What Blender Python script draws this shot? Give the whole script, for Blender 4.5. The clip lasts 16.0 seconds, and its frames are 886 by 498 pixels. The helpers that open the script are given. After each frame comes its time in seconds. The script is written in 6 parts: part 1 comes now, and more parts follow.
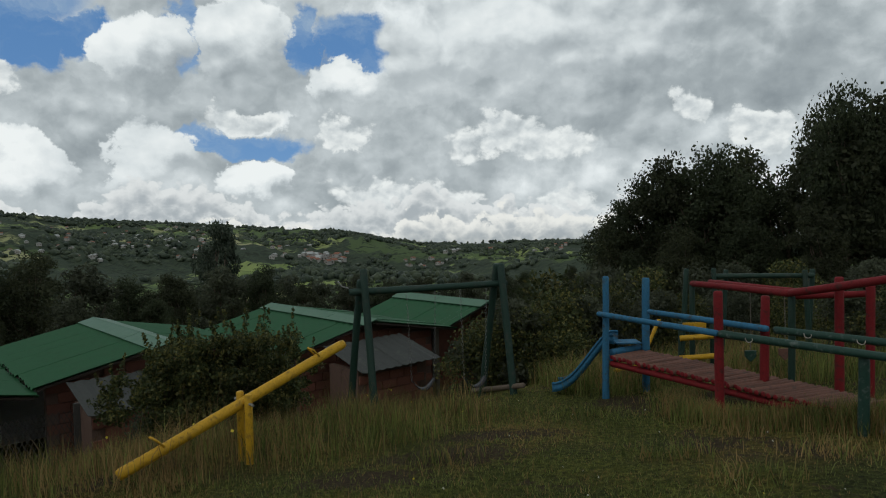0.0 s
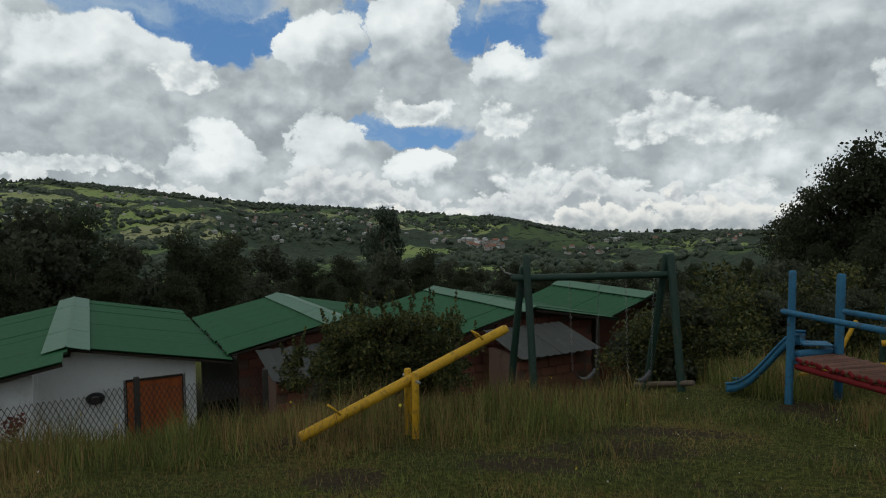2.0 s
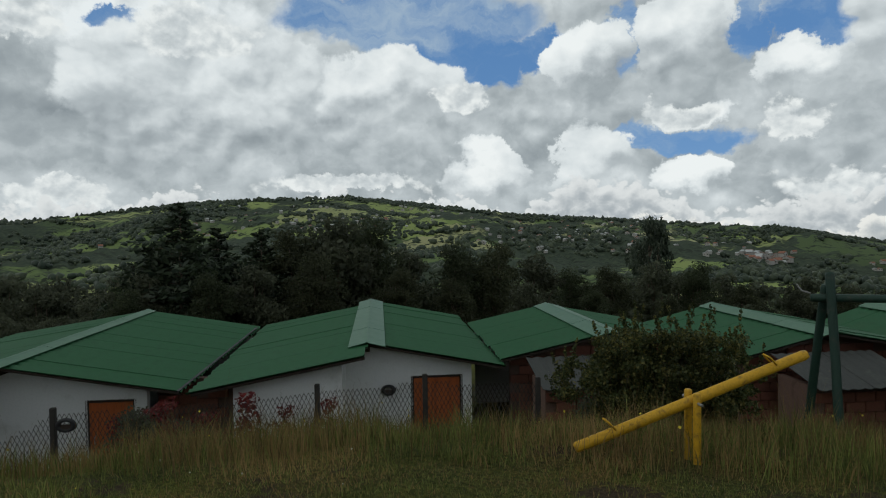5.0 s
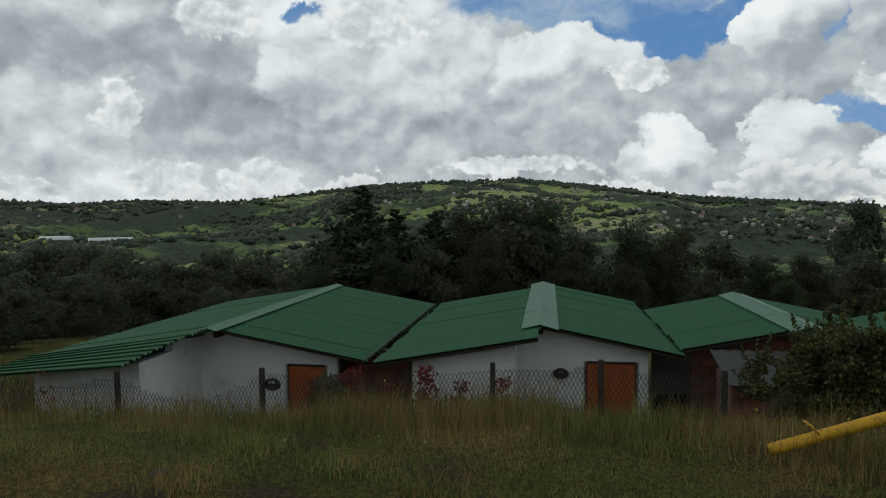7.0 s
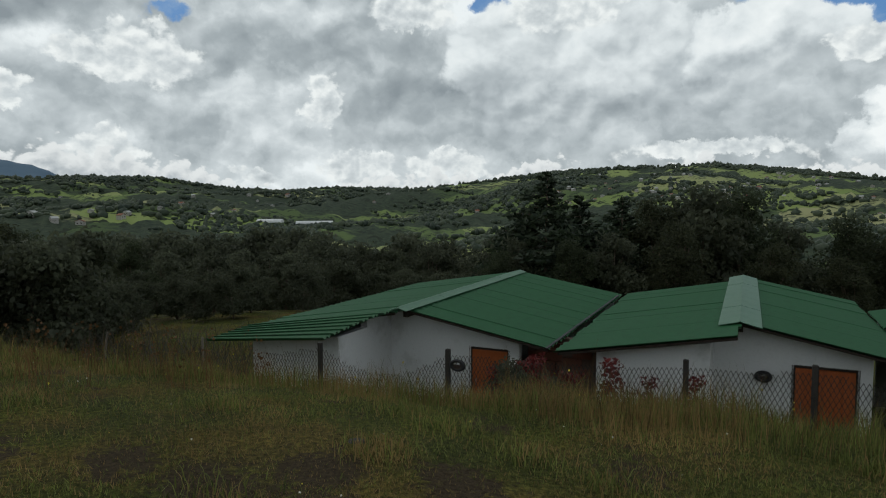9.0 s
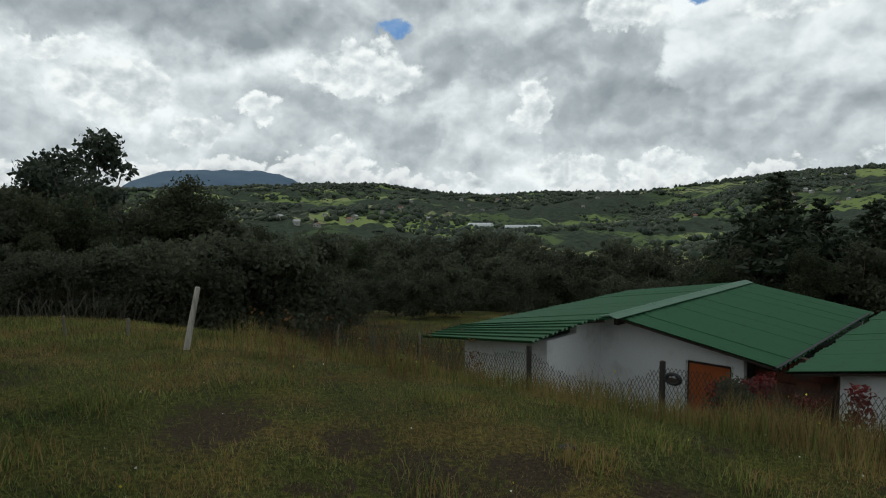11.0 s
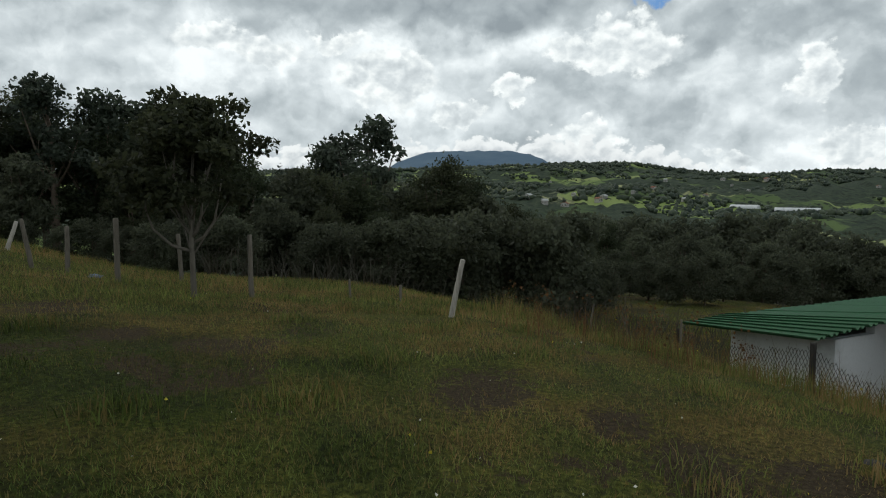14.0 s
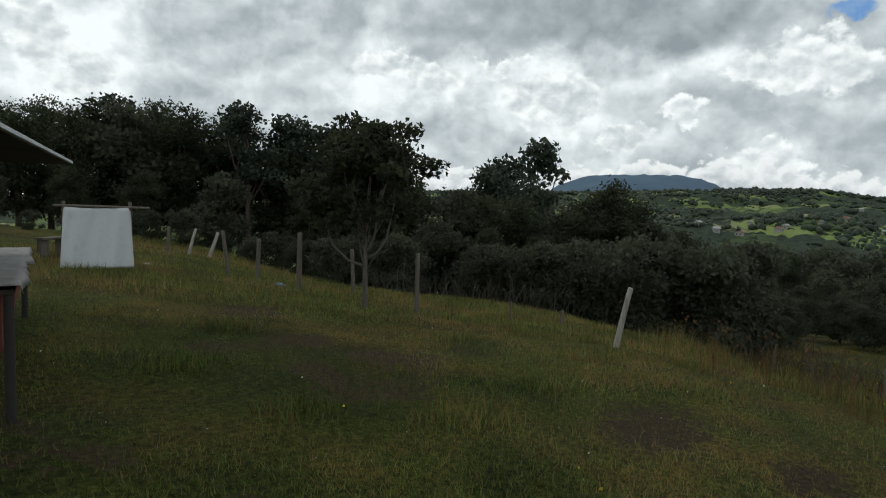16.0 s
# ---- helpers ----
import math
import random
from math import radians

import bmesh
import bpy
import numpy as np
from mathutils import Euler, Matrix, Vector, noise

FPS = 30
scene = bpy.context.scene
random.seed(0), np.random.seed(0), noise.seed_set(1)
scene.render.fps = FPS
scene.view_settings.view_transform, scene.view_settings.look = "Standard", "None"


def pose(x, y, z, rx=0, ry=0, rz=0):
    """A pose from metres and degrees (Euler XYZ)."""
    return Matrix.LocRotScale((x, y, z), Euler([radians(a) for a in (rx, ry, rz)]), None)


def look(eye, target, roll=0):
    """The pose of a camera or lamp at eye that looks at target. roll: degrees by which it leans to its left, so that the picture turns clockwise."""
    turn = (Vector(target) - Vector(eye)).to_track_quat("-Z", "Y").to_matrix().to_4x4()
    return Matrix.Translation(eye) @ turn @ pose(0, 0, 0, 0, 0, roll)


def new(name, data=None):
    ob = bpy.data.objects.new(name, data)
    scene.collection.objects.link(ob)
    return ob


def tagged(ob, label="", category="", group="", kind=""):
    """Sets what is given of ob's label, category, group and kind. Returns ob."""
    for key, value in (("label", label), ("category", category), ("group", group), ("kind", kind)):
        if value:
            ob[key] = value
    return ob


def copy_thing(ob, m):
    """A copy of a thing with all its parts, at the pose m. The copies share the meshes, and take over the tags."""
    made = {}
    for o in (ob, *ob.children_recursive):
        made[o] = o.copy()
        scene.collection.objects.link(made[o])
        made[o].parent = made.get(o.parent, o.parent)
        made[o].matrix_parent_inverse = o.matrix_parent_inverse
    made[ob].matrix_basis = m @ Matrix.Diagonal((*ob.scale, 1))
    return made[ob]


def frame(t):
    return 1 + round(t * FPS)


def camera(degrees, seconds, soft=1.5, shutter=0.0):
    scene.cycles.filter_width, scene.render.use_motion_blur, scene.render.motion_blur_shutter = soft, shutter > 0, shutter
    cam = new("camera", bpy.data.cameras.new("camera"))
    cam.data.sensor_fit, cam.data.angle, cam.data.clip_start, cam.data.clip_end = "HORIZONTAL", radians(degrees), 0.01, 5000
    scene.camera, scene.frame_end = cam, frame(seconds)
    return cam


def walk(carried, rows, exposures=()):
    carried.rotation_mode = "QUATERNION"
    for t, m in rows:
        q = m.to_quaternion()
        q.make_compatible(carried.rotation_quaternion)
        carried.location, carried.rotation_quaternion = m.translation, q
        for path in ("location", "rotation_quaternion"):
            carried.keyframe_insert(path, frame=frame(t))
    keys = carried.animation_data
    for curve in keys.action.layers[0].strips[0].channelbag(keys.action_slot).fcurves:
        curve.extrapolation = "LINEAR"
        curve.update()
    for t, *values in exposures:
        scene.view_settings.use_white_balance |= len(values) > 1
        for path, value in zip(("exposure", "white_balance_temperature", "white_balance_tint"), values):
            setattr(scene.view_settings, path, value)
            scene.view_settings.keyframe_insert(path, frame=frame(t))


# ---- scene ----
EYE = 1.55
cam = camera(68.38, 16.0, soft=1.1)
# seconds, x, y, z from the first eye, yaw, pitch, roll
PATH = [
    (0.0, 0.000, 0.000, -0.000, 0.00, -2.15, 1.39),
    (0.5, -0.014, 0.008, -0.002, 2.24, -2.55, 1.25),
    (1.0, -0.034, 0.015, -0.003, 5.68, -3.21, 1.08),
    (1.5, -0.054, 0.005, -0.007, 9.96, -3.33, 0.87),
    (2.0, -0.070, -0.006, -0.006, 13.88, -3.06, 0.70),
    (2.5, -0.079, -0.041, -0.002, 18.36, -3.23, 0.66),
    (3.0, -0.090, -0.073, 0.002, 22.02, -3.61, 0.89),
    (3.5, -0.104, -0.087, 0.010, 26.01, -3.36, 0.89),
    (4.0, -0.116, -0.098, 0.014, 29.06, -3.28, 0.71),
    (4.5, -0.137, -0.116, 0.014, 31.98, -2.46, 0.60),
    (4.7, -0.146, -0.123, 0.015, 33.90, -2.05, 0.78),
    (6.8, -0.183, -0.233, 0.017, 50.06, -3.28, 0.42),
    (7.0, -0.207, -0.234, 0.017, 51.57, -3.15, 0.48),
    (7.5, -0.260, -0.245, 0.017, 55.73, -3.82, 0.20),
    (8.0, -0.297, -0.262, 0.016, 59.57, -3.79, 0.26),
    (8.2, -0.311, -0.266, 0.016, 61.35, -3.72, 0.36),
    (10.3, -0.288, -0.228, 0.008, 77.93, -4.74, 0.39),
    (10.5, -0.291, -0.249, 0.011, 80.14, -4.42, 0.59),
    (11.0, -0.295, -0.308, 0.016, 85.56, -3.76, 0.40),
    (11.5, -0.297, -0.354, 0.012, 89.94, -3.69, 0.15),
    (12.0, -0.302, -0.377, 0.004, 93.04, -4.38, 0.34),
    (12.5, -0.299, -0.415, -0.002, 97.11, -4.65, 0.12),
    (13.0, -0.308, -0.462, -0.005, 101.44, -4.81, -0.36),
    (13.5, -0.315, -0.486, -0.014, 105.42, -4.82, -0.11),
    (14.0, -0.320, -0.505, -0.018, 107.06, -5.44, 0.18),
    (14.5, -0.331, -0.542, -0.013, 109.29, -5.99, -0.34),
    (15.0, -0.307, -0.573, -0.010, 115.50, -5.24, -0.29),
    (15.5, -0.285, -0.603, -0.009, 118.68, -4.36, -0.86),
    (16.0, -0.282, -0.616, -0.006, 120.97, -3.63, -1.24),
]
walk(cam, [(t, pose(x, y, EYE + z, 90 + pitch, roll, yaw)) for t, x, y, z, yaw, pitch, roll in PATH],
     exposures=[(0.0, -0.12), (7.0, -0.12), (10.5, 0.04), (13.0, 0.12), (14.5, 0.20), (16.0, 0.12)])

# ---------------------------------------------------------------- world and light
SUN_AZ, SUN_EL = 150.0, 48.0          # degrees left of the y axis, and up
rng = np.random.default_rng(7)
rnd = random.Random(11)


class Nodes:
    """Short hand for building node trees."""

    def __init__(self, tree):
        self.t = tree
        tree.nodes.clear()

    def add(self, kind, **kw):
        n = self.t.nodes.new(kind)
        for k, v in kw.items():
            if k in n.inputs:
                self.set(n, k, v)
        return n

    def set(self, n, key, v):
        s = n.inputs[key]
        if hasattr(v, "is_output"):
            self.t.links.new(v, s)
        else:
            s.default_value = v

    def math(self, op, a, b=0.0, c=0.0, clamp=False):
        n = self.t.nodes.new("ShaderNodeMath")
        n.operation, n.use_clamp = op, clamp
        for i, v in enumerate((a, b, c)):
            self.set(n, i, v)
        return n.outputs[0]

    def vmath(self, op, a, b=(0, 0, 0)):
        n = self.t.nodes.new("ShaderNodeVectorMath")
        n.operation = op
        self.set(n, 0, a)
        self.set(n, 1, b)
        return n.outputs["Value"] if op in ("DOT_PRODUCT", "LENGTH", "DISTANCE") else n.outputs[0]

    def noise(self, vec, scale, detail=4.0, rough=0.55, dist=0.0):
        n = self.t.nodes.new("ShaderNodeTexNoise")
        self.set(n, "Vector", vec)
        for k, v in (("Scale", scale), ("Detail", detail), ("Roughness", rough), ("Distortion", dist)):
            n.inputs[k].default_value = v
        return n.outputs["Fac"]

    def voronoi(self, vec, scale, feature="F1", out="Distance", rand=1.0):
        n = self.t.nodes.new("ShaderNodeTexVoronoi")
        n.feature = feature
        self.set(n, "Vector", vec)
        n.inputs["Scale"].default_value = scale
        n.inputs["Randomness"].default_value = rand
        return n.outputs[out]

    def ramp(self, fac, *stops, interp="LINEAR"):
        n = self.t.nodes.new("ShaderNodeValToRGB")
        n.color_ramp.interpolation = interp
        e = n.color_ramp.elements
        while len(e) < len(stops):
            e.new(0.5)
        for el, (p, c) in zip(e, stops):
            el.position = p
            el.color = (*c, 1) if isinstance(c, tuple) else (c, c, c, 1)
        self.set(n, "Fac", fac)
        return n.outputs["Color"]

    def mix(self, fac, a, b, blend="MIX"):
        n = self.t.nodes.new("ShaderNodeMix")
        n.data_type, n.blend_type = "RGBA", blend
        self.set(n, 0, fac)
        for i, v in ((6, a), (7, b)):
            if isinstance(v, tuple) and len(v) == 3:
                v = (*v, 1)
            self.set(n, i, v)
        return n.outputs[2]

    def smooth(self, v, a, b, lo=0.0, hi=1.0):
        n = self.t.nodes.new("ShaderNodeMapRange")
        n.interpolation_type = "SMOOTHSTEP"
        for i, x in enumerate((v, a, b, lo, hi)):
            self.set(n, i, x)
        return n.outputs[0]

    def sep(self, v):
        n = self.t.nodes.new("ShaderNodeSeparateXYZ")
        self.set(n, 0, v)
        return n.outputs

    def comb(self, x=0.0, y=0.0, z=0.0):
        n = self.t.nodes.new("ShaderNodeCombineXYZ")
        for i, v in enumerate((x, y, z)):
            self.set(n, i, v)
        return n.outputs[0]


def direction(az, el):
    a, e = radians(az), radians(el)
    return Vector((-math.sin(a) * math.cos(e), math.cos(a) * math.cos(e), math.sin(e)))


# the sky in degrees: azimuth, elevation, half widths (and weight)
SKY_GAPS = [(39.8, 17.6, 9.3, 2.1), (32.3, 13.8, 2.7, 2.0), (28.1, 15.3, 3.0, 1.6), (20.8, 15.4, 1.3, 2.5), (11.6, 15.5, 1.2, 2.1), (7.2, 15.4, 3.2, 2.1),
            (17.6, 7.0, 5.7, 1.2), (36.3, 15.6, 7.7, 1.1), (62.6, 16.9, 2.2, 0.7), (90.5, 14.4, 2.0, 0.9, 0.62), (32.9, 15.1, 2.3, 1.5)]
SKY_HEAPS = [(23.7, 13.8, 3.7, 3.6), (16.7, 14.7, 4.5, 4.7), (8.6, 11.8, 3.7, 2.7), (16.0, 9.3, 3.0, 1.6), (24.0, 4.9, 3.9, 3.7), (15.8, 3.7, 4.2, 2.2),
             (56.5, 10.5, 12.0, 7.5), (40.8, 11.4, 7.8, 4.7), (-8.5, 14.4, 15.2, 6.5), (33.0, 4.8, 4.2, 3.0)]
SKY_BRIGHT = [(58.7, 15.7, 4.6, 2.5, 0.25), (38.4, 12.1, 5.4, 1.6, 0.28), (-3.6, 16.0, 8.4, 4.6, 0.42), (-8.7, 1.6, 4.4, 2.0, 0.2), (68.3, 15.9, 4.8, 2.0, 0.25),
              (55.4, 15.8, 5.5, 2.5, 0.2), (78.2, 8.8, 2.2, 2.0, 0.15), (82.8, 2.0, 2.5, 1.1, 0.25), (111.4, 9.2, 4.3, 3.0, 0.3), (94.5, 3.7, 2.9, 2.0, 0.2),
              (76.0, 2.6, 4.4, 2.0, 0.2), (67.6, 2.9, 4.2, 1.5, 0.2), (95.8, 11.2, 4.4, 1.5, 0.15), (121.0, 10.6, 11.0, 2.6, 0.32), (151.8, 11.3, 4.2, 4.6, 0.5), (90.6, 11.4, 5.2, 3.0, 0.1)]
SKY_HEAVY = [(55.5, 9.6, 10.5, 3.3, 0.28), (59.4, 6.9, 5.0, 2.0, 0.10), (29.6, 10.7, 5.5, 1.5, 0.12), (-13.1, 9.6, 16.7, 2.1, 0.26), (-29.3, 13.9, 5.7, 3.0, 0.12),
             (72.1, 8.2, 4.2, 3.0, 0.15), (85.9, 12.7, 5.2, 3.0, 0.12), (103.5, 14.4, 8.3, 2.5, 0.22), (79.8, 11.7, 5.4, 2.2, 0.14), (122.0, 15.6, 19.0, 2.2, 0.20),
             (144.4, 11.8, 5.2, 3.0, 0.06), (97.3, 8.4, 4.3, 1.7, 0.12)]

SKY_PUFFS_EAST = [(17.2, 9.6, 3.1, 1.5), (7.8, 8.3, 3.8, 1.9), (-7.3, 7.0, 7.6, 2.3), (-20.8, 9.2, 3.0, 2.1), (-25.7, 7.0, 2.8, 2.1), (4.1, 2.5, 8.2, 2.3), (-10.6, 1.3, 3.2, 1.8),
                  (78.2, 8.3, 2.4, 2.3), (82.8, 2.0, 2.8, 1.2), (73.6, 3.8, 3.0, 1.3), (66.6, 2.6, 4.3, 1.4), (45.2, 3.7, 9.1, 1.2), (35.3, 11.2, 3.0, 1.9), (56.8, 15.8, 6.6, 2.5),
                  (69.2, 15.8, 4.7, 2.1)]
SKY_PUFFS_WEST = [(110.8, 9.6, 4.2, 2.3), (100.6, 7.9, 2.6, 1.5), (94.5, 4.0, 3.2, 1.9), (83.0, 2.2, 2.7, 1.0), (75.0, 3.1, 4.3, 2.1), (67.1, 2.9, 4.5, 1.4), (78.4, 8.4, 2.7, 2.3),
                  (94.4, 11.3, 4.8, 1.5), (68.7, 15.4, 4.6, 1.9), (106.4, 6.1, 2.0, 1.3), (121.3, 11.0, 3.6, 1.3), (111.5, 8.8, 4.6, 2.8), (106.1, 6.3, 2.2, 1.2), (152.8, 11.9, 2.6, 3.3),
                  (150.3, 9.0, 2.7, 2.1), (125.8, 11.8, 5.4, 1.5), (115.6, 12.1, 3.3, 1.3), (112.6, 9.0, 3.2, 2.6), (105.5, 6.1, 2.6, 1.3), (92.3, 11.3, 5.4, 2.6)]


def make_world():
    world = bpy.data.worlds.new("sky")
    scene.world = world
    world.use_nodes = True
    n = Nodes(world.node_tree)
    out = n.add("ShaderNodeOutputWorld")
    sky = n.add("ShaderNodeTexSky")
    sky.sky_type, sky.sun_disc = "NISHITA", False
    sky.sun_elevation, sky.sun_rotation = radians(SUN_EL), radians(-SUN_AZ)
    sky.altitude, sky.air_density, sky.dust_density = 2400, 1.0, 0.6
    d = n.vmath("NORMALIZE", n.add("ShaderNodeTexCoord").outputs["Generated"])
    x, y, z = n.sep(d)
    el = n.math("ARCSINE", z)
    az = n.math("ARCTAN2", n.math("MULTIPLY", x, -1.0), y)
    # directions in degrees; overhead the clouds are laid out on a flat sheet
    azd, eld = n.math("MULTIPLY", az, 57.2958), n.math("MULTIPLY", el, 57.2958)

    def blobs(v, rows, join):
        """Soft round patches at azimuth, elevation, half widths and weight; joined by join."""
        f = None
        for row in rows:
            q = n.vmath("MULTIPLY", n.vmath("SUBTRACT", v, (row[0], row[1], 0.0)), (1.0 / row[2], 1.0 / row[3], 0.0))
            g = n.math("POWER", 0.5, n.vmath("DOT_PRODUCT", q, q))
            if len(row) > 4:
                g = n.math("MULTIPLY", g, row[4])
            f = g if f is None else n.math(join, f, g)
        return f

    def lumps(v, scale, seed):
        """Heaped cloud relief: rounded lumps with creases between them, lumps on lumps."""
        v = n.vmath("ADD", v, (seed, seed * 0.7, seed * 1.3))
        h = None
        for k, amp in ((1.0, 0.58), (2.1, 0.26), (4.7, 0.12), (10.0, 0.05)):
            r = n.math("ABSOLUTE", n.math("MULTIPLY_ADD", n.noise(n.vmath("ADD", v, (k * 3.1, k, 0.0)), scale * k, 1.0, 0.5), 2.0, -1.0))
            h = n.math("MULTIPLY", r, amp) if h is None else n.math("MULTIPLY_ADD", r, amp, h)
        return h

    flatv = n.comb(azd, eld, 0.0)
    wa = n.noise(flatv, 0.16, 6.0, 0.62)
    wb = n.noise(n.vmath("ADD", flatv, (57.0, 31.0, 0.0)), 0.16, 6.0, 0.62)
    torn = n.vmath("ADD", flatv, n.vmath("MULTIPLY", n.vmath("SUBTRACT", n.comb(wa, wb, 0.0), (0.5, 0.5, 0.0)), (9.0, 7.0, 0.0)))
    stretched = n.vmath("MULTIPLY", flatv, (1.0, 1.35, 0.0))
    relief = lumps(stretched, 0.085, 4.0)
    above = lumps(n.vmath("ADD", stretched, (0.6, 1.5, 0.0)), 0.085, 4.0)
    slope = n.math("SUBTRACT", relief, above)
    fine = n.noise(torn, 0.24, 6.0, 0.56)
    broad = n.noise(n.vmath("MULTIPLY", torn, (1.0, 1.5, 0.0)), 0.065, 3.0, 0.5)

    # clear sky with thin streaks in the gaps of the cloud deck
    blue = n.mix(0.55, n.vmath("MULTIPLY", sky.outputs[0], (0.060, 0.062, 0.066)), (0.13, 0.33, 0.68))
    streak = n.noise(n.vmath("MULTIPLY", torn, (0.5, 1.6, 0.0)), 0.16, 5.0, 0.6)
    c = n.mix(n.smooth(streak, 0.38, 0.72, 0.0, 0.75), blue, (0.46, 0.56, 0.64))
    # the broken deck, its bright and heavy parts
    deck = n.math("SUBTRACT", n.math("ADD", 0.50, blobs(torn, SKY_BRIGHT, "ADD")), blobs(torn, SKY_HEAVY, "ADD"))
    deck = n.math("ADD", deck, n.math("MULTIPLY_ADD", n.math("SUBTRACT", fine, 0.5), 0.75, n.math("MULTIPLY", slope, 1.25)))
    deck = n.math("MULTIPLY_ADD", n.math("SUBTRACT", broad, 0.5), 0.85, deck)
    grey = n.ramp(deck, (0.08, (0.270, 0.305, 0.325)), (0.36, (0.405, 0.445, 0.460)), (0.60, (0.600, 0.640, 0.650)), (0.86, (0.885, 0.915, 0.910)))
    gap = blobs(torn, SKY_GAPS, "MAXIMUM")
    gap = n.math("MULTIPLY_ADD", n.math("SUBTRACT", relief, 0.35), -0.45, gap)
    c = n.mix(n.smooth(gap, 0.62, 0.36), c, grey)
    # single heaps before the gaps: sharp bright crowns, grey soft feet
    crown = n.math("MULTIPLY_ADD", n.math("SUBTRACT", relief, 0.33), 0.55, blobs(torn, SKY_HEAPS, "MAXIMUM"))
    over = n.math("MULTIPLY_ADD", n.math("SUBTRACT", above, 0.33), 0.55, blobs(n.vmath("ADD", torn, (0.6, 1.7, 0.0)), SKY_HEAPS, "MAXIMUM"))
    lit = n.math("ADD", n.math("MULTIPLY", n.math("SUBTRACT", crown, over), 1.15), n.math("MULTIPLY_ADD", n.math("SUBTRACT", fine, 0.5), 0.45, n.math("MULTIPLY", slope, 0.7)))
    tone = n.ramp(n.math("ADD", lit, 0.42), (0.08, (0.330, 0.365, 0.385)), (0.36, (0.500, 0.540, 0.555)), (0.62, (0.770, 0.805, 0.805)), (0.86, (0.950, 0.965, 0.945)))
    c = n.mix(n.math("MULTIPLY", n.smooth(crown, 0.44, 0.52), n.smooth(n.math("SUBTRACT", over, crown), 0.20, -0.02)), c, tone)
    # bright puffs on the deck's face and low heaps before it
    small = lumps(n.vmath("MULTIPLY", flatv, (1.0, 1.2, 0.0)), 0.42, 11.0)
    upper = lumps(n.vmath("MULTIPLY", n.vmath("ADD", flatv, (0.25, 0.45, 0.0)), (1.0, 1.2, 0.0)), 0.42, 11.0)
    mid = lumps(stretched, 0.20, 29.0)
    midup = lumps(n.vmath("ADD", stretched, (0.30, 0.75, 0.0)), 0.20, 29.0)
    puff = n.math("MAXIMUM", blobs(torn, SKY_PUFFS_EAST, "MAXIMUM"), blobs(torn, SKY_PUFFS_WEST, "MAXIMUM"))
    puff = n.math("MULTIPLY_ADD", n.math("SUBTRACT", mid, 0.34), 0.75, n.math("MULTIPLY_ADD", n.math("SUBTRACT", small, 0.34), 0.30, puff))
    face = n.math("MULTIPLY_ADD", n.math("SUBTRACT", mid, midup), 1.1, n.math("MULTIPLY", n.math("SUBTRACT", small, upper), 0.8))
    face = n.math("ADD", face, n.math("MULTIPLY_ADD", n.math("SUBTRACT", fine, 0.5), 0.5, n.smooth(puff, 0.95, 0.45, 0.44, 0.66)))
    c = n.mix(n.smooth(puff, 0.42, 0.60), c, n.ramp(face, (0.10, (0.420, 0.455, 0.470)), (0.45, (0.640, 0.675, 0.680)), (0.75, (0.900, 0.915, 0.890))))
    # rows of small creamy heaps low over the hills
    for band, wav, seed, creamy in ((3.4, 3.4, 17.0, (0.80, 0.81, 0.795)), (1.2, 2.4, 43.0, (0.90, 0.885, 0.83))):
        line = n.math("MULTIPLY_ADD", n.math("SUBTRACT", n.noise(n.comb(azd, seed, 0.0), 0.09, 3.0, 0.6), 0.5), wav * 3.2, band)
        d0 = n.math("MULTIPLY_ADD", n.math("SUBTRACT", small, 0.34), 4.6, n.math("SUBTRACT", line, eld))
        body = n.math("MULTIPLY", n.math("SUBTRACT", small, upper), 1.5)
        rim = n.smooth(d0, 2.2, 0.0, 0.0, 0.50)
        k = n.math("MULTIPLY_ADD", n.math("SUBTRACT", fine, 0.5), 0.5, n.math("ADD", body, rim))
        c = n.mix(n.smooth(d0, -0.05, 0.40), c, n.mix(n.smooth(k, -0.22, 0.55), (0.435, 0.470, 0.490), creamy))
    # heavy grey cloud overhead
    c = n.mix(n.smooth(eld, 24.0, 42.0), c, n.mix(n.noise(d, 3.0, 5.0), (0.28, 0.31, 0.32), (0.58, 0.61, 0.62)))
    c = n.mix(n.smooth(eld, 0.0, -4.0), c, (0.25, 0.28, 0.28))
    c = n.vmath("MULTIPLY", c, (0.965, 1.0, 1.02))
    bg = n.add("ShaderNodeBackground", Color=c, Strength=1.0)
    n.t.links.new(bg.outputs[0], out.inputs[0])


make_world()
sun_data = bpy.data.lights.new("sun", "SUN")
sun_data.energy, sun_data.angle, sun_data.color = 0.45, radians(16), (1.0, 0.95, 0.86)
sun = new("sun", sun_data)
sun.matrix_world = look(direction(SUN_AZ, SUN_EL) * 50, (0, 0, 0))
tagged(sun, kind="structure")

# ---------------------------------------------------------------- materials


